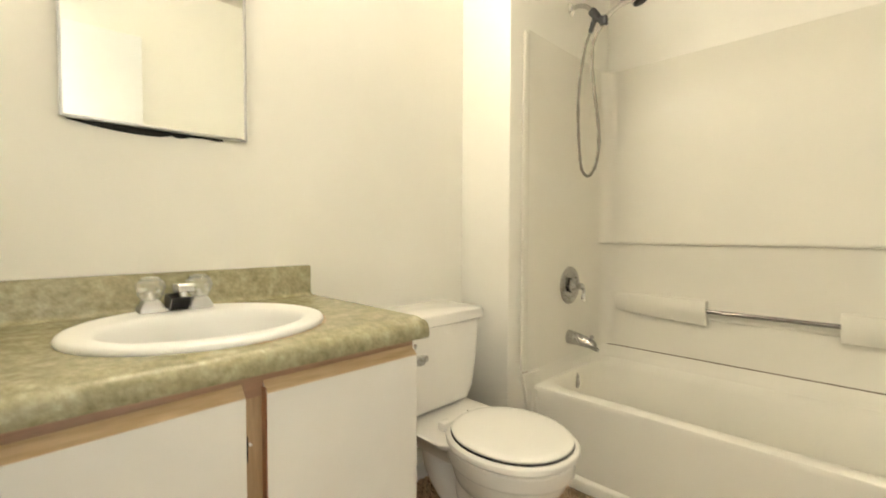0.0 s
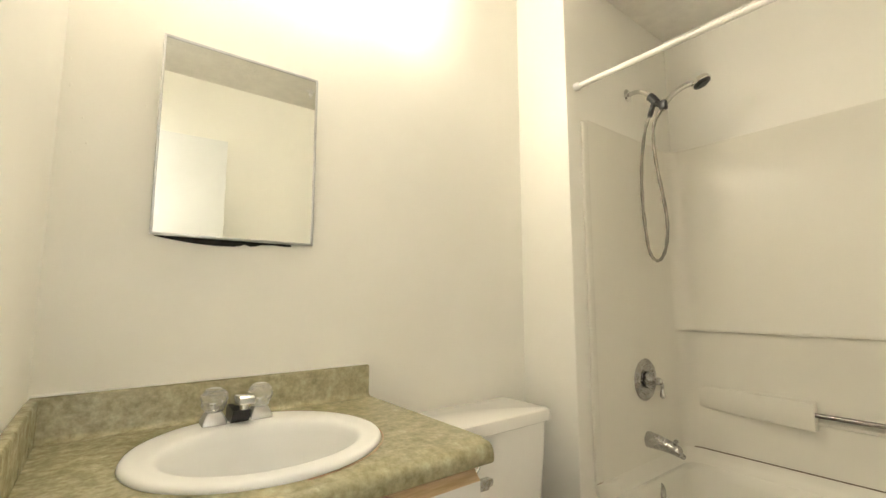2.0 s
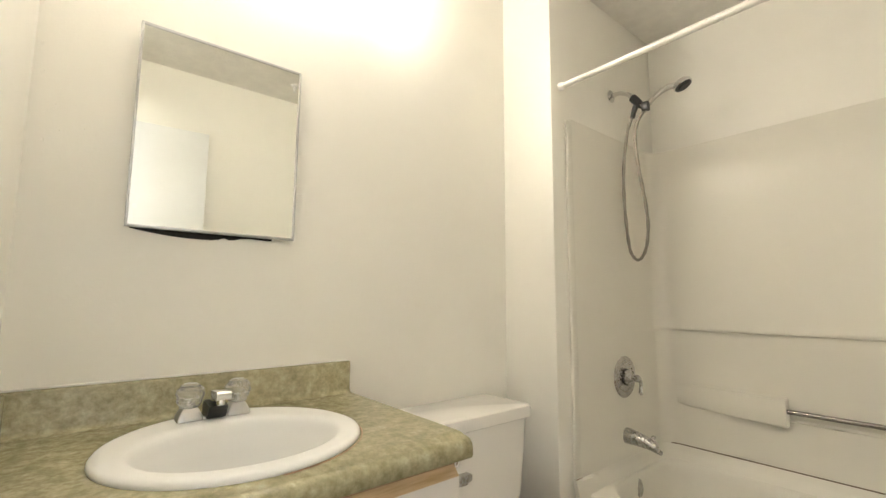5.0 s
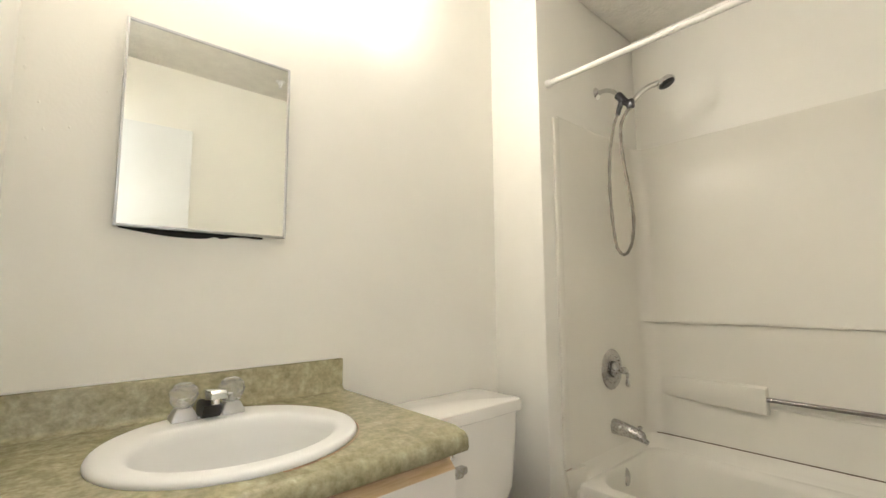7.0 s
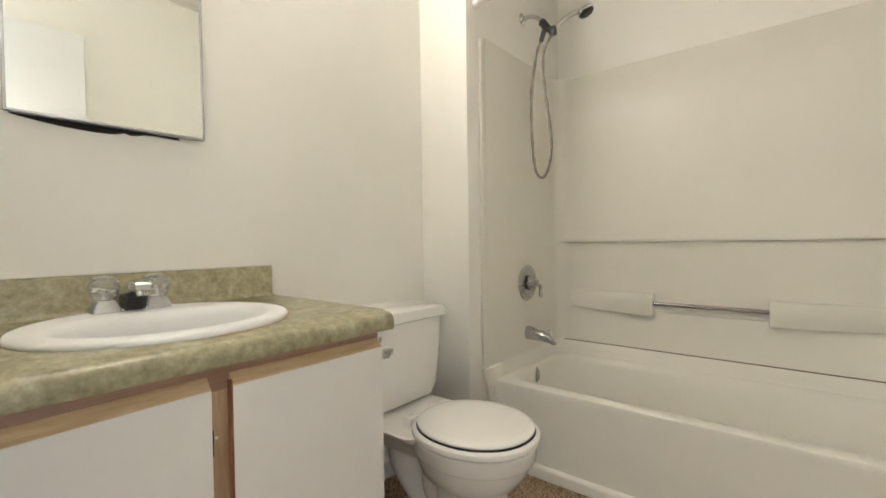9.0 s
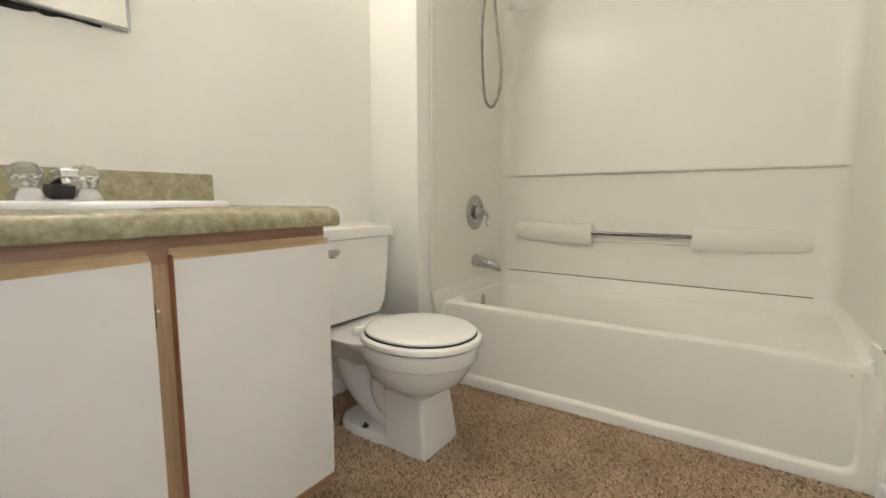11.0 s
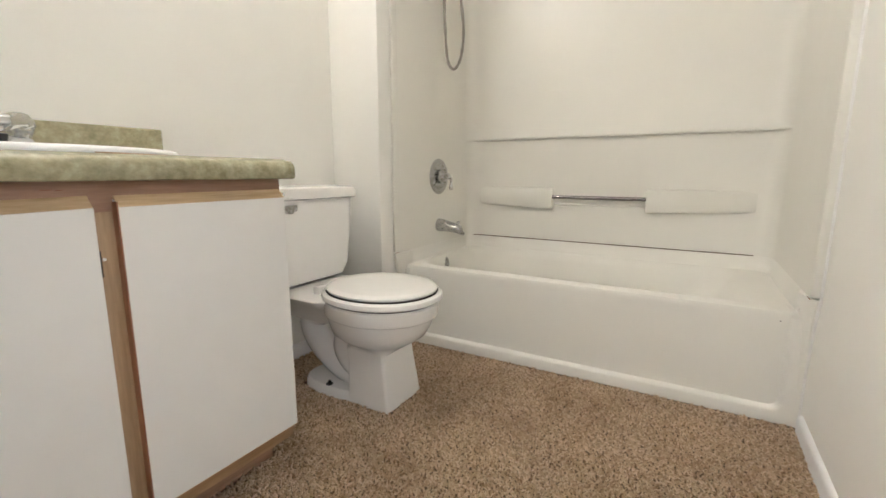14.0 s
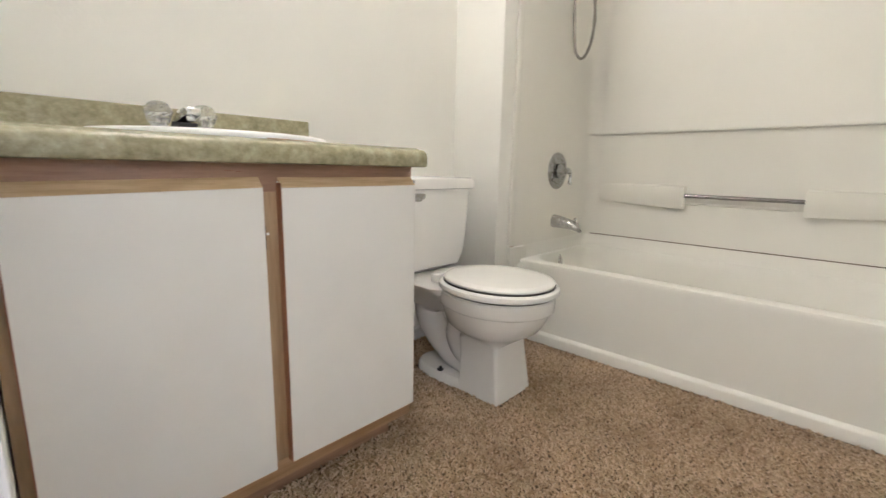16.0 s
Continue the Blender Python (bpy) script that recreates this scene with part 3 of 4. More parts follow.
for x0, x1, sag in ((0.022, 0.3985, 0.008), (0.437, 0.8065, 0.001)):
    bm = bmesh.new()
    prism(bm, [(FY - 0.001, 0.107), (FY - 0.019, 0.107), (FY - 0.020, 0.108), (FY - 0.020, 0.7265), (FY - 0.0195, 0.727), (FY - 0.001, 0.741)], "x", x0, x1)
    for v in bm.verts:
        v.co.z -= sag * (v.co.x < x0 + 0.01) * (v.co.z > 0.5)
    d = part("cabinet_door", bm, MELAMINE, vanity, "white melamine slab door with a bevelled raw wood top edge")
    bm = bmesh.new()
    prism(bm, [(FY - 0.0185, 0.7300), (FY - 0.0206, 0.7275), (FY - 0.0016, 0.7480), (FY - 0.001, 0.7420)], "x", x0 + 0.0005, x1 - 0.0005)
    for v in bm.verts:
        v.co.z -= sag * (v.co.x < x0 + 0.01)
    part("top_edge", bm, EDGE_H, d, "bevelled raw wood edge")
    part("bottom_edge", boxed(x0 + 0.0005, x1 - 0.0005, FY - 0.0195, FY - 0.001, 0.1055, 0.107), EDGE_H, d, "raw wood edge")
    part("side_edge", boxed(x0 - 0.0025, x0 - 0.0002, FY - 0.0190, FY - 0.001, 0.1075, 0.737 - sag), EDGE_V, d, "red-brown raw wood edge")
for x0, x1, z in ((0.335, 0.352, 0.7585), (0.356, 0.366, 0.7575), (0.20, 0.206, 0.7595)):
    part("scratch", boxed(x0, x1, FY - 0.0012, FY + 0.001, z, z + 0.0014), EDGE_V, vanity, "dark scratch in the wood")
part("stile_nick", boxed(0.4060, 0.4085, FY - 0.0016, FY, 0.600, 0.648, bevel=0.0005), GAP, vanity, "dark nick in the wood")
# small bumper dot on the middle stile
part("door_bumper", turned(bmesh.new(), (0.4125, FY - 0.0006, 0.632), (0, -1, 0), [(0, 0.003), (0.002, 0.0027), (0.003, 0.0015)], 12), TRIM, vanity, "small white door bumper")

# metal arm on the side of the vanity
bracket = thing("paper_holder", (CX1, -0.502, 0.69), "satin metal holder arm fixed to the vanity side", "paper holder")
part("mount_plate", boxed(CX1 - 0.0008, CX1 + 0.004, -0.519, -0.485, 0.668, 0.712, bevel=0.0015), NICKEL, bracket)
bm = bmesh.new()
prism(bm, [(CX1 + 0.004, 0.681), (0.862, 0.679), (0.870, 0.679), (0.873, 0.684), (0.882, 0.685), (0.885, 0.689), (0.885, 0.698), (0.882, 0.701), (CX1 + 0.004, 0.701)], "y", -0.511, -0.494)
part("arm", bm, NICKEL, bracket)
part("hook", tube(bmesh.new(), smooth_path([(CX1 + 0.002, -0.502, 0.724), (CX1 + 0.022, -0.502, 0.7225), (CX1 + 0.034, -0.502, 0.728), (CX1 + 0.037, -0.502, 0.737)]), 0.004, 10), CHROME, bracket, "small bright hook")

# worktop with rolled front edge, sink cut-out, backsplash and side splash
SX, SY, SA, SB = 0.403, -0.322, 0.249, 0.224
CZ = 0.822
worktop = thing("worktop", (0.4, -0.3, 0.77), "mottled olive-green laminate worktop with backsplash and worn edges", "worktop")
bm = bmesh.new()
n = 72
FRONT, RIGHT = -0.592, 0.811
inner = oval(SX, SY, CZ, SA - 0.02, SB - 0.02, SB, n)
outer = []
for v in inner:
    d = Vector((v.x - SX, v.y - SY))
    k = min(((RIGHT if d.x > 0 else 0.004) - SX) / d.x if abs(d.x) > 1e-6 else 9, (((-0.02 if d.y > 0 else FRONT + 0.055)) - SY) / d.y if abs(d.y) > 1e-6 else 9)
    outer.append(Vector((SX + d.x * k, SY + d.y * k, CZ)))
for cx, cy in ((RIGHT, FRONT + 0.055), (0.004, FRONT + 0.055), (RIGHT, -0.02), (0.004, -0.02)):
    i = min(range(n), key=lambda q: (outer[q] - Vector((cx, cy, CZ))).length)
    outer[i] = Vector((cx, cy, CZ))
low = [Vector((v.x, v.y, CZ - 0.025)) for v in inner]
loft(bm, [low, inner, outer], cap0=False, cap1=False)
part("top", bm, LAMINATE, worktop)
bm = bmesh.new()
LIP, LIP_LOW = 0.8175, 0.7735
o = [(FRONT + 0.055, CZ), (FRONT + 0.040, CZ - 0.0004), (FRONT + 0.029, LIP)]
for k in range(9):
    u = radians(84 + 96 * k / 8)
    o.append((FRONT + 0.022 + 0.022 * math.cos(u), LIP - 0.0225 + 0.022 * math.sin(u)))
o += [(FRONT, LIP_LOW + 0.008), (FRONT + 0.003, LIP_LOW + 0.002), (FRONT + 0.010, LIP_LOW), (FRONT + 0.055, LIP_LOW)]
prism(bm, o, "x", 0.004, RIGHT)
part("front_edge", bm, LAMINATE, worktop)
part("end_edge", boxed(RIGHT - 0.03, RIGHT - 0.0005, FRONT + 0.055, -0.02, LIP_LOW, CZ - 0.0015), LAMINATE, worktop)
bm = bmesh.new()
prism(bm, [(-0.001, CZ - 0.03), (-0.034, CZ - 0.03), (-0.034, CZ + 0.0006), (-0.028, CZ + 0.002), (-0.0225, CZ + 0.006), (-0.0195, CZ + 0.012), (-0.0195, 0.912), (-0.016, 0.917), (-0.001, 0.9175)], "x", 0.0035, RIGHT - 0.001)
part("backsplash", bm, LAMINATE, worktop)
bm = bmesh.new()
prism(bm, [(0.001, CZ + 0.0005), (0.0195, CZ + 0.0005), (0.0195, 0.912), (0.017, 0.916), (0.001, 0.917)], "y", FRONT + 0.012, -0.0205)
part("side_splash", bm, LAMINATE, worktop)
part("caulk_line", boxed(0.002, RIGHT - 0.002, -0.006, -0.0005, 0.9175, 0.922, bevel=0.001), CAULK, worktop, "bead of white caulk")

# oval drop-in sink
sink = thing("sink", (SX, SY, CZ), "oval white china drop-in sink", "sink")
bm = bmesh.new()
rows = [(1.0, 0.0005), (1.005, 0.003), (1.003, 0.0075), (0.990, 0.0118), (0.968, 0.0140), (0.93, 0.0150)]
rings = [oval(SX, SY, CZ + z - 0.0015, SA * k, SB * k, (SB + 0.026) * k, 64) for k, z in rows]
for sa, sb, dy, z in ((0.86, 0.80, -0.018, 0.0152), (0.815, 0.745, -0.021, 0.0146), (0.790, 0.718, -0.0225, 0.0125), (0.770, 0.695, -0.023, 0.0080), (0.755, 0.680, -0.0235, 0.0005), (0.742, 0.666, -0.024, -0.012), (0.71, 0.636, -0.023, -0.055), (0.645, 0.575, -0.02, -0.098), (0.50, 0.44, -0.012, -0.128), (0.27, 0.24, -0.006, -0.141), (0.09, 0.10, 0, -0.145)):
    rings.append(oval(SX, SY + dy, CZ + z - 0.0015, SA * sa, SB * sb, SB * sb, 64))
loft(bm, rings, cap0=False)
part("bowl", bm, SINKCHINA, sink)
bm = bmesh.new()
tube(bm, [Vector((SX + SA * 1.022 * math.cos(u), SY + SB * 1.03 * math.sin(u), CZ + 0.0006)) for u in [radians(-88 + 78 * k / 30) for k in range(31)]], 0.0010, 6)
part("rim_sealant", bm, STAIN, sink, "brown-stained line of old sealant")
part("drain", turned(bmesh.new(), (SX, SY - 0.003, CZ - 0.145), (0, 0, 1), [(0, 0.022), (0.003, 0.021), (0.004, 0.012)], 20), CHROME, sink)

# centreset tap with clear knobs
tap = thing("tap", (0.40, -0.118, CZ + 0.0128), "chrome centreset tap with two clear acrylic knobs", "tap")
FX, FYY, FZ = 0.392, -0.130, CZ + 0.0128
part("base", boxed(FX - 0.078, FX + 0.078, FYY - 0.024, FYY + 0.026, FZ, FZ + 0.009, bevel=0.003), CHROME, tap)
for s in (-1, 1):
    bm = bmesh.new()
    hx = FX + s * 0.052
    loft(bm, [roundrect(hx - 0.027, hx + 0.027, FYY - 0.025, FYY + 0.025, FZ + 0.002, 0.004, 3), roundrect(hx - 0.026, hx + 0.026, FYY - 0.024, FYY + 0.024, FZ + 0.010, 0.004, 3),
              roundrect(hx - 0.018, hx + 0.018, FYY - 0.017, FYY + 0.017, FZ + 0.026, 0.004, 3), roundrect(hx - 0.012, hx + 0.012, FYY - 0.012, FYY + 0.012, FZ + 0.030, 0.004, 3)])
    part("escutcheon", bm, ALU, tap)
    bm = bmesh.new()
    rings = []
    for k, (z, r) in enumerate(((0.027, 0.014), (0.031, 0.021), (0.044, 0.0285), (0.058, 0.0315), (0.070, 0.0295), (0.080, 0.021), (0.084, 0.013))):
        rings.append([Vector((hx + r * math.cos(u), FYY + r * math.sin(u), FZ + z)) for u in [2 * math.pi * (i + 0.5 * (k % 2)) / 8 for i in range(8)]])
    loft(bm, rings)
    knob = part("knob", bm, ACRYLIC, tap, "clear acrylic knob", 12)
    part("knob_stem", turned(bmesh.new(), (hx, FYY, FZ + 0.028), (0, 0, 1), [(0.001, 0.012), (0.006, 0.012), (0.010, 0.007), (0.020, 0.006)], 14), CHROME, knob, "chrome stem")
# black block under the spout: the chrome's dark reflection put in as colour
bm = bmesh.new()
prism(bm, [(FYY + 0.024, FZ + 0.004), (FYY - 0.030, FZ + 0.004), (FYY - 0.040, FZ + 0.014), (FYY - 0.052, FZ + 0.034), (FYY + 0.010, FZ + 0.040), (FYY + 0.020, FZ + 0.030)], "x", FX - 0.0205, FX + 0.0195)
part("spout_body", bm, BLACK, tap, "black lower spout body for the dark reflection in the chrome")
bm = bmesh.new()
prism(bm, [(FYY + 0.026, FZ + 0.022), (FYY + 0.012, FZ + 0.0385), (FYY - 0.030, FZ + 0.0445), (FYY - 0.072, FZ + 0.0505), (FYY - 0.082, FZ + 0.053), (FYY - 0.083, FZ + 0.066), (FYY - 0.077, FZ + 0.071), (FYY - 0.01, FZ + 0.066), (FYY + 0.022, FZ + 0.050)], "x", FX - 0.0135, FX + 0.0185)
bmesh.ops.bevel(bm, geom=bm.edges[:], offset=0.0012, segments=2, profile=0.5, affect="EDGES")
part("spout", bm, CHROME, tap)
part("aerator", turned(bmesh.new(), (FX, FYY - 0.062, FZ + 0.049), (0, -0.25, -0.95), [(0, 0.010), (0.010, 0.0095), (0.012, 0.006)], 18), CHROME, tap)

# ---- mirror cabinet ----
MX0, MX1, MZ0, MZ1, MY = 0.192, 0.608, 1.290, 1.821, -0.022
cabinet = thing("mirror_cabinet", (0.4, -0.01, 1.29), "recessed medicine cabinet with a thin-framed mirror door", "medicine cabinet")
part("back_box", boxed(MX0 + 0.012, MX1 - 0.012, MY + 0.006, -0.0005, MZ0 + 0.012, MZ1 - 0.012), TRIM, cabinet)
part("mirror_glass", boxed(MX0 + 0.006, MX1 - 0.006, MY, MY + 0.005, MZ0 + 0.006, MZ1 - 0.006), MIRROR, cabinet, "clear mirror glass")
for a in ((MX0, MX0 + 0.0062, MZ0, MZ1), (MX1 - 0.0062, MX1, MZ0, MZ1), (MX0 + 0.0065, MX1 - 0.0065, MZ0, MZ0 + 0.0062), (MX0 + 0.0065, MX1 - 0.0065, MZ1 - 0.0062, MZ1)):
    part("frame_strip", boxed(a[0], a[1], MY - 0.004, MY + 0.008, a[2], a[3], bevel=0.0015), ALU, cabinet, "thin aluminium frame strip")
# rough dark gap where the wall opening shows under the cabinet
bm = bmesh.new()
top = [(MX0 + 0.012 + 0.345 * k / 24, MZ0 + 0.001) for k in range(25)]
rng = random.Random(4)
bottom = []
for k in range(25):
    u = k / 24
    dip = 0.0155 * math.sin(math.pi * min(1, u / 0.86)) ** 0.9 if u < 0.55 else 0.0125 * max(0.12, 1 - (u - 0.55) / 0.33) * (0.35 + 0.65 * (k % 3 > 0))
    bottom.append((MX0 + 0.012 + 0.345 * u, MZ0 - dip - rng.uniform(0, 0.004) * (u > 0.5) - 0.001))
for k in range(24):
    bm.faces.new([bm.verts.new((x, y, z)) for (x, z), y in ((top[k], -0.0025), (top[k + 1], -0.0025), (bottom[k + 1], -0.0012), (bottom[k], -0.0012))])
bmesh.ops.remove_doubles(bm, verts=bm.verts, dist=1e-5)
bmesh.ops.solidify(bm, geom=bm.faces[:], thickness=0.001)
part("wall_gap", bm, GAP, cabinet, "ragged dark gap in the wall")

# ---- vanity light ----
lamp = thing("vanity_light", (0.60, 0, 2.25), "lit vanity light bar with a frosted diffuser", "wall lamp")
LX0, LX1, LZ0, LZ1 = 0.36, 0.845, 2.227, 2.332
part("base_plate", boxed(LX0 + 0.01, LX1 - 0.01, -0.020, -0.0005, LZ0 + 0.02, LZ1 - 0.02, bevel=0.004), TRIM, lamp)
# unseen opaque housing, added to cut the glow on the wall below
part("housing", boxed(LX0 + 0.0222, LX1 - 0.0122, -0.136, -0.0202, LZ0 + 0.002, LZ1 - 0.030, bevel=0.002), TRIM, lamp, "unseen white housing that keeps light off the wall")
lens = [(-0.050, LZ1 - 0.0295), (-0.1362, LZ1 - 0.0295), (-0.1362, LZ0), (-0.143, LZ0), (-0.148, LZ0 + 0.004), (-0.150, LZ0 + 0.010),
        (-0.150, LZ1 - 0.012), (-0.147, LZ1 - 0.004), (-0.138, LZ1), (-0.050, LZ1)]
part("diffuser", prism(bmesh.new(), lens, "x", LX0 + 0.012, LX1 - 0.002), DIFFUSER, lamp, "glowing frosted diffuser")
# glowing ends are added to brighten the wing wall
for x0, x1 in ((LX0 + 0.012, LX0 + 0.022), (LX1 - 0.012, LX1 - 0.002)):
    part("end_fill_light", boxed(x0, x1, -0.1360, -0.060, LZ0 + 0.004, LZ1 - 0.0297), DIFFUSER, lamp, "glowing end piece added to light the wing wall")
    part("end_plate", boxed(x0, x1, -0.0598, -0.0202, LZ0 + 0.002, LZ1 - 0.030, bevel=0.001), TRIM, lamp, "white enamelled end plate")

# ---- toilet ----
TX, BX = 1.21, 1.198
toilet = thing("toilet", (TX, -0.4, 0), "white china two-piece toilet with the lid closed", "toilet")
BY = -0.55
bm = bmesh.new()
loft(bm, [
    roundrect(TX - 0.092, TX + 0.112, -0.625, -0.45, -0.008, 0.010, 11),
    roundrect(TX - 0.090, TX + 0.105, -0.618, -0.45, 0.06, 0.011, 11),
    roundrect(TX - 0.087, TX + 0.096, -0.610, -0.45, 0.14, 0.013, 11),
    roundrect(TX - 0.085, TX + 0.090, -0.608, -0.44, 0.188, 0.016, 11),
    oval(BX, -0.555, 0.205, 0.084, 0.078, 0.13, 48, 2.8),
    oval(BX, -0.55, 0.222, 0.112, 0.112, 0.16, 48, 2.2),
    oval(BX, -0.55, 0.246, 0.142, 0.150, 0.19, 48, 2.05),
    oval(BX, -0.55, 0.282, 0.158, 0.174, 0.20, 48, 2.0),
    oval(BX, -0.55, 0.313, 0.166, 0.186, 0.21, 48, 2.0),
    oval(BX, -0.55, 0.317, 0.173, 0.195, 0.215, 48, 2.0),
    oval(BX, -0.55, 0.323, 0.177, 0.199, 0.215, 48, 2.0),
    oval(BX, -0.55, 0.361, 0.178, 0.200, 0.215, 48, 2.0),
    oval(BX, -0.55, 0.367, 0.173, 0.195, 0.21, 48, 2.0),
])
part("bowl", bm, CHINA, toilet)
bm = bmesh.new()
loft(bm, [roundrect(TX - 0.085, TX + 0.085, -0.40, -0.06, 0.26, 0.04), roundrect(TX - 0.125, TX + 0.125, -0.42, -0.045, 0.325, 0.05), roundrect(TX - 0.168, TX + 0.168, -0.43, -0.04, 0.350, 0.05),
          roundrect(TX - 0.178, TX + 0.178, -0.43, -0.04, 0.366, 0.05), roundrect(TX - 0.174, TX + 0.174, -0.43, -0.043, 0.370, 0.05)])
part("tank_shelf", bm, CHINA, toilet)
bm = bmesh.new()
tube(bm, smooth_path([(TX, -0.40, 0.30), (TX, -0.29, 0.285), (TX, -0.215, 0.245), (TX, -0.225, 0.175), (TX, -0.29, 0.11), (TX, -0.37, 0.065), (TX, -0.47, 0.045), (TX, -0.53, 0.045)]), lambda u: 0.058 - 0.010 * u, 22)
tube(bm, smooth_path([(TX, -0.47, 0.27), (TX, -0.405, 0.215), (TX, -0.385, 0.155), (TX, -0.43, 0.095), (TX, -0.52, 0.07)]), lambda u: 0.062 - 0.008 * u, 22)
part("trapway", bm, CHINA, toilet)
bm = bmesh.new()
loft(bm, [oval(TX, -0.36, -0.008, 0.099, 0.20, 0.165, 40, 2.6), oval(TX, -0.36, 0.016, 0.097, 0.20, 0.163, 40, 2.6), oval(TX, -0.36, 0.028, 0.090, 0.19, 0.155, 40, 2.6), oval(TX, -0.36, 0.031, 0.08, 0.17, 0.14, 40, 2.6)])
part("foot", bm, CHINA, toilet)
for s in (-1, 1):
    part("floor_bolt", turned(bmesh.new(), (TX + s * 0.080, -0.354, 0.029), (0, 0, 1), [(0, 0.013), (0.003, 0.013), (0.004, 0.006), (0.014, 0.005)], 14), BLACK, toilet, "dark exposed floor bolt")
# seat ring and closed lid
def seat_oval(z, grow):
    return oval(BX, BY, z, 0.185 + grow, 0.209 + grow, 0.205 + grow, 56, 2.08)


bm = bmesh.new()
loft(bm, [seat_oval(0.3725, -0.012), seat_oval(0.3735, -0.003), seat_oval(0.378, 0.002), seat_oval(0.386, 0.003), seat_oval(0.393, 0.001), seat_oval(0.398, -0.006)])
part("seat", bm, SEATPLASTIC, toilet)
bm = bmesh.new()
loft(bm, [seat_oval(0.4005, -0.020), seat_oval(0.404, -0.015), seat_oval(0.410, -0.014), seat_oval(0.416, -0.020), seat_oval(0.419, -0.034), seat_oval(0.4215, -0.08), seat_oval(0.4225, -0.15)])
part("lid", bm, SEATPLASTIC, toilet)
# near-black slabs give the shade in the slits below seat and lid
part("under_seat_gap", loft(bmesh.new(), [seat_oval(0.3665, -0.016), seat_oval(0.3730, -0.016)]), GAP, toilet, "dark fill for the shade in the gap")
part("seat_gap", loft(bmesh.new(), [seat_oval(0.3975, -0.012), seat_oval(0.4010, -0.012)]), GAP, toilet, "dark fill for the shade in the gap")
for s in (-1, 1):
    part("hinge", boxed(BX + s * 0.072 - 0.022, BX + s * 0.072 + 0.022, -0.352, -0.318, 0.368, 0.398, bevel=0.006), SEATPLASTIC, toilet)
# tank
bm = bmesh.new()
loft(bm, [roundrect(TX - 0.135, TX + 0.135, -0.200, -0.035, 0.3725, 0.03), roundrect(TX - 0.176, TX + 0.176, -0.220, -0.025, 0.386, 0.035), roundrect(TX - 0.199, TX + 0.199, -0.228, -0.022, 0.43, 0.035),
          roundrect(TX - 0.211, TX + 0.211, -0.233, -0.02, 0.58, 0.03), roundrect(TX - 0.214, TX + 0.214, -0.237, -0.02, 0.692, 0.028)])
part("tank", bm, CHINA, toilet)
bm = bmesh.new()
loft(bm, [roundrect(TX - 0.215, TX + 0.215, -0.246, -0.012, 0.693, 0.026), roundrect(TX - 0.224, TX + 0.224, -0.254, -0.008, 0.697, 0.026), roundrect(TX - 0.225, TX + 0.225, -0.255, -0.008, 0.722, 0.026),
          roundrect(TX - 0.221, TX + 0.221, -0.251, -0.010, 0.7345, 0.026), roundrect(TX - 0.211, TX + 0.211, -0.241, -0.016, 0.7385, 0.026)])
part("tank_lid", bm, CHINA, toilet)

# ---- ceiling sprinkler over the floor ----
sprinkler = thing("fire_sprinkler", (1.132, -1.53, CEIL), "small white pendant fire sprinkler head", "fire sprinkler")
part("escutcheon", turned(bmesh.new(), (1.132, -1.53, CEIL + 0.001), (0, 0, -1), [(0, 0.030), (0.004, 0.028), (0.010, 0.018)], 24), TRIM, sprinkler)
part("body", turned(bmesh.new(), (1.132, -1.53, CEIL - 0.010), (0, 0, -1), [(0, 0.014), (0.02, 0.012), (0.022, 0.005), (0.036, 0.005)], 16), TRIM, sprinkler)
part("deflector", turned(bmesh.new(), (1.132, -1.53, CEIL - 0.045), (0, 0, -1), [(0, 0.014), (0.002, 0.014)], 16), TRIM, sprinkler)

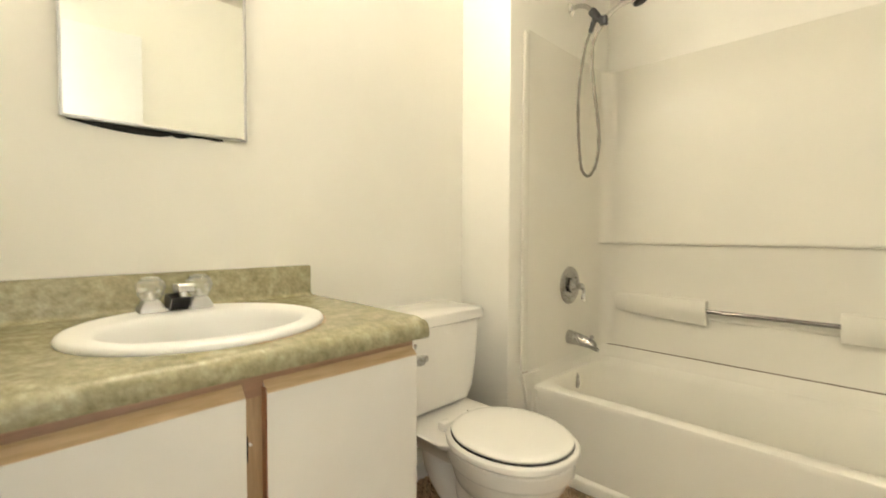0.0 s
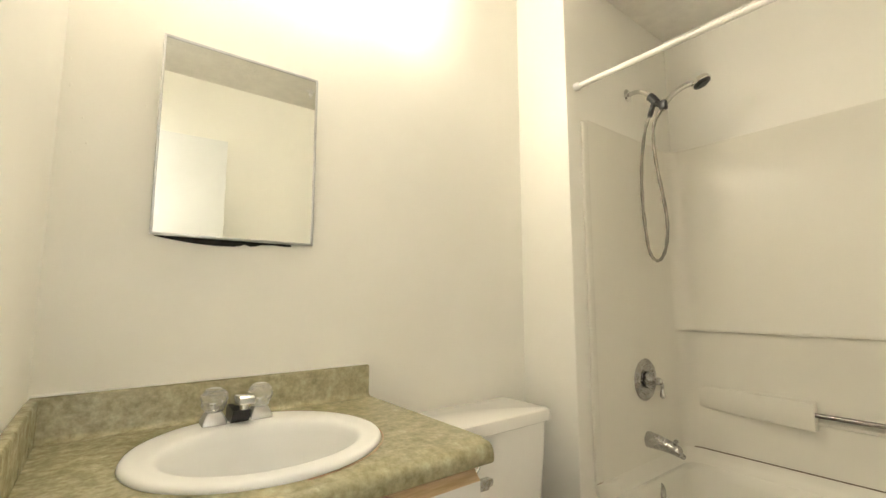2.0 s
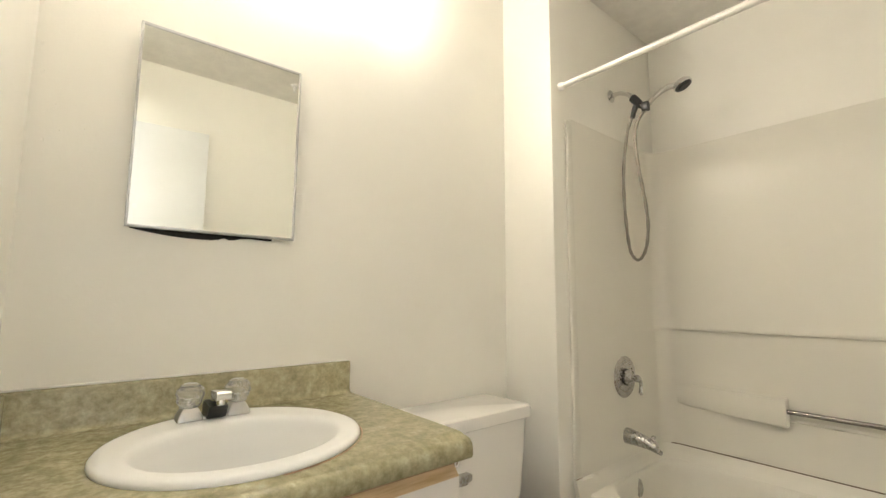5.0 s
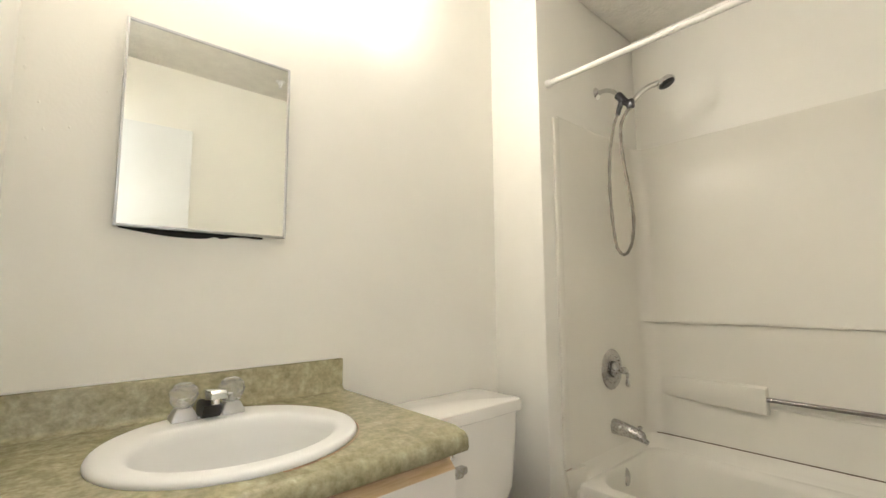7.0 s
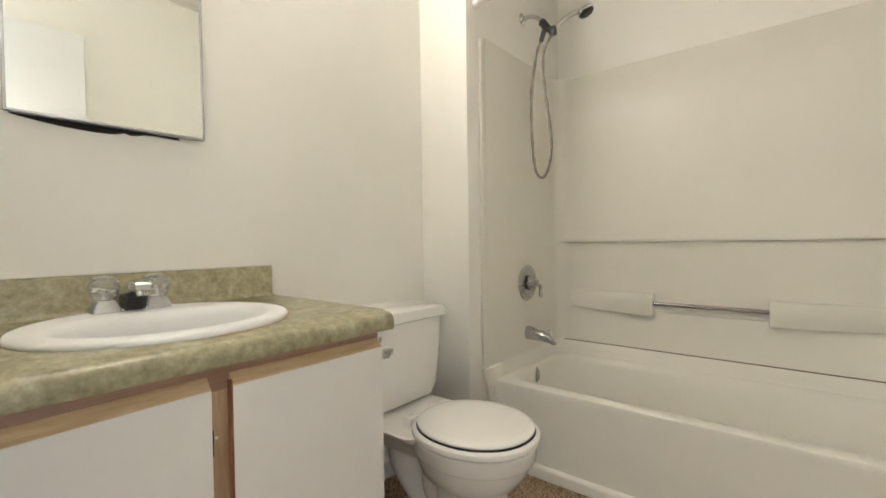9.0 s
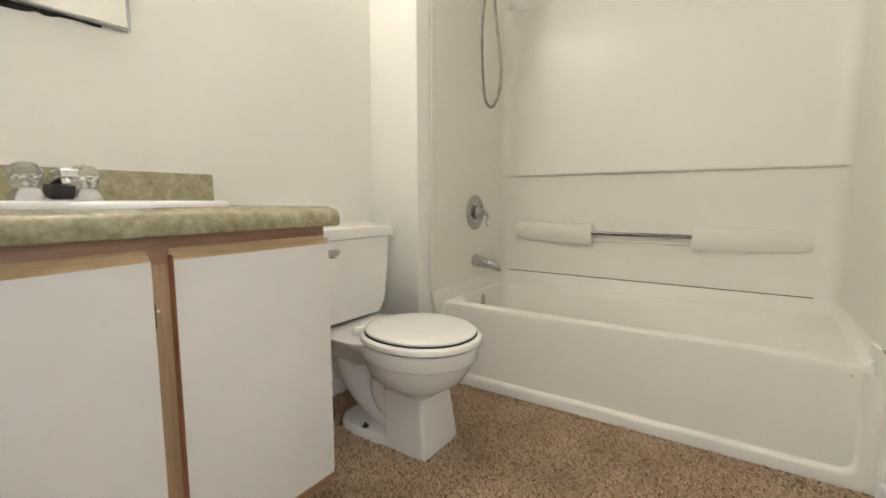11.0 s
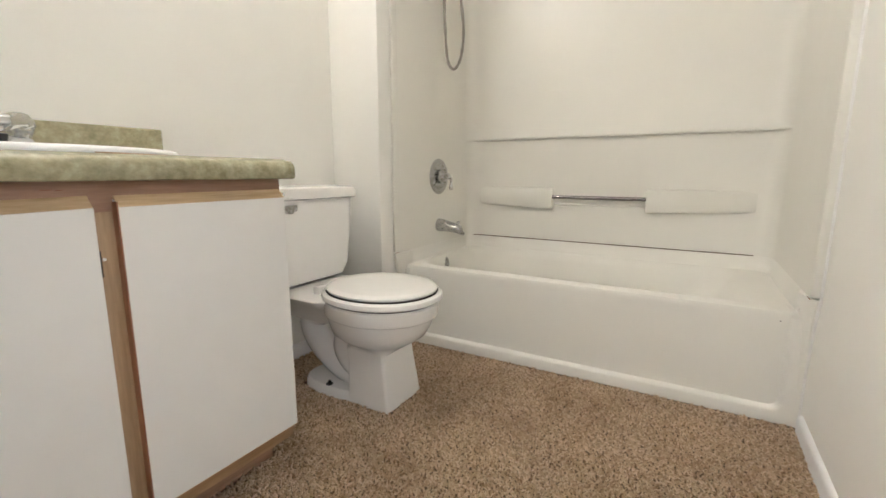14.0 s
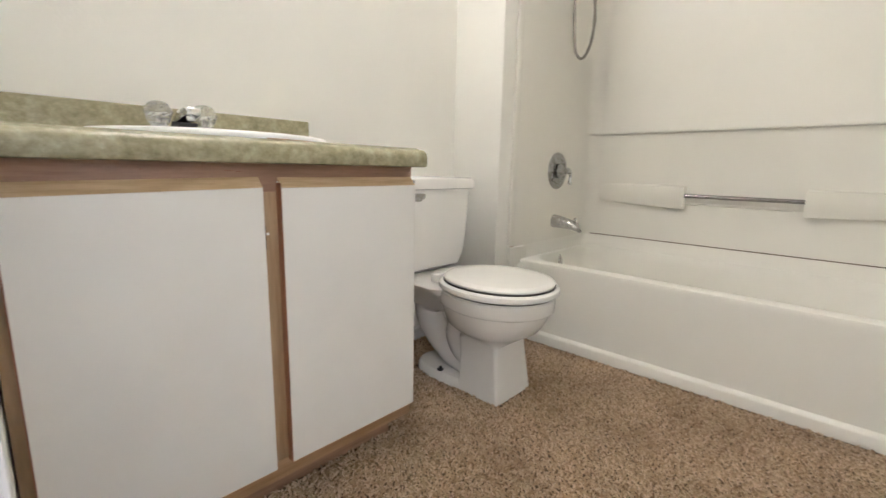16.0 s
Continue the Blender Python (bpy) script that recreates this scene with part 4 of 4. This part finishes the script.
# ---- carpet pile ----
def pile(name, x0, x1, y0, y1, step, keep, seed):
    """Bent three-sided tufts, one island each."""
    g = np.random.default_rng(seed)
    gx, gy = np.meshgrid(np.arange(x0, x1, step), np.arange(y0, y1, step))
    p = np.stack([gx.ravel(), gy.ravel()], 1)
    p += g.uniform(-0.55, 0.55, p.shape) * step
    p = p[keep(p[:, 0], p[:, 1])]
    n = len(p)
    lean = g.normal(0, 0.0055, (n, 2))
    h = g.uniform(0.0075, 0.0125, n)
    r = g.uniform(0.0023, 0.0040, n)
    a0 = g.uniform(0, 2 * np.pi, n)
    v = np.zeros((n, 7, 3))
    for k in range(3):
        a = a0 + 2 * np.pi * k / 3
        v[:, k, 0], v[:, k, 1], v[:, k, 2] = p[:, 0] + r * np.cos(a), p[:, 1] + r * np.sin(a), -0.0115
        a = a + 0.7
        v[:, 3 + k, 0] = p[:, 0] + lean[:, 0] * 0.6 + 1.05 * r * np.cos(a)
        v[:, 3 + k, 1] = p[:, 1] + lean[:, 1] * 0.6 + 1.05 * r * np.sin(a)
        v[:, 3 + k, 2] = -0.0115 + h * 0.68
    v[:, 6, 0], v[:, 6, 1], v[:, 6, 2] = p[:, 0] + lean[:, 0] * 1.5, p[:, 1] + lean[:, 1] * 1.5, -0.0115 + h
    tri = []
    for k in range(3):
        j = (k + 1) % 3
        tri += [(k, j, 3 + j), (k, 3 + j, 3 + k), (3 + k, 3 + j, 6)]
    tri = np.array(tri)
    f = (tri[None] + 7 * np.arange(n)[:, None, None]).reshape(-1, 3)
    me = bpy.data.meshes.new(name)
    me.vertices.add(n * 7)
    me.vertices.foreach_set("co", v.ravel())
    me.loops.add(f.size)
    me.loops.foreach_set("vertex_index", f.ravel().astype(np.int32))
    me.polygons.add(len(f))
    me.polygons.foreach_set("loop_start", np.arange(0, f.size, 3, dtype=np.int32))
    me.update(calc_edges=True)
    me.validate()
    me.shade_smooth()
    me.materials.append(YARN)
    return tagged(new(name, me), "tan and brown flecked cut-pile carpet", "carpet", kind="stuff")


def room_floor(x, y):
    under_vanity = (x < 0.80) & (y > -0.478)
    under_foot = (np.abs(x - TX) < 0.08) & (y > -0.63) & (y < -0.20)
    return ~under_vanity & ~under_foot


pile("carpet", 0.0, 1.702, SOUTH + 0.013, -0.012, 0.0064, room_floor, 3)
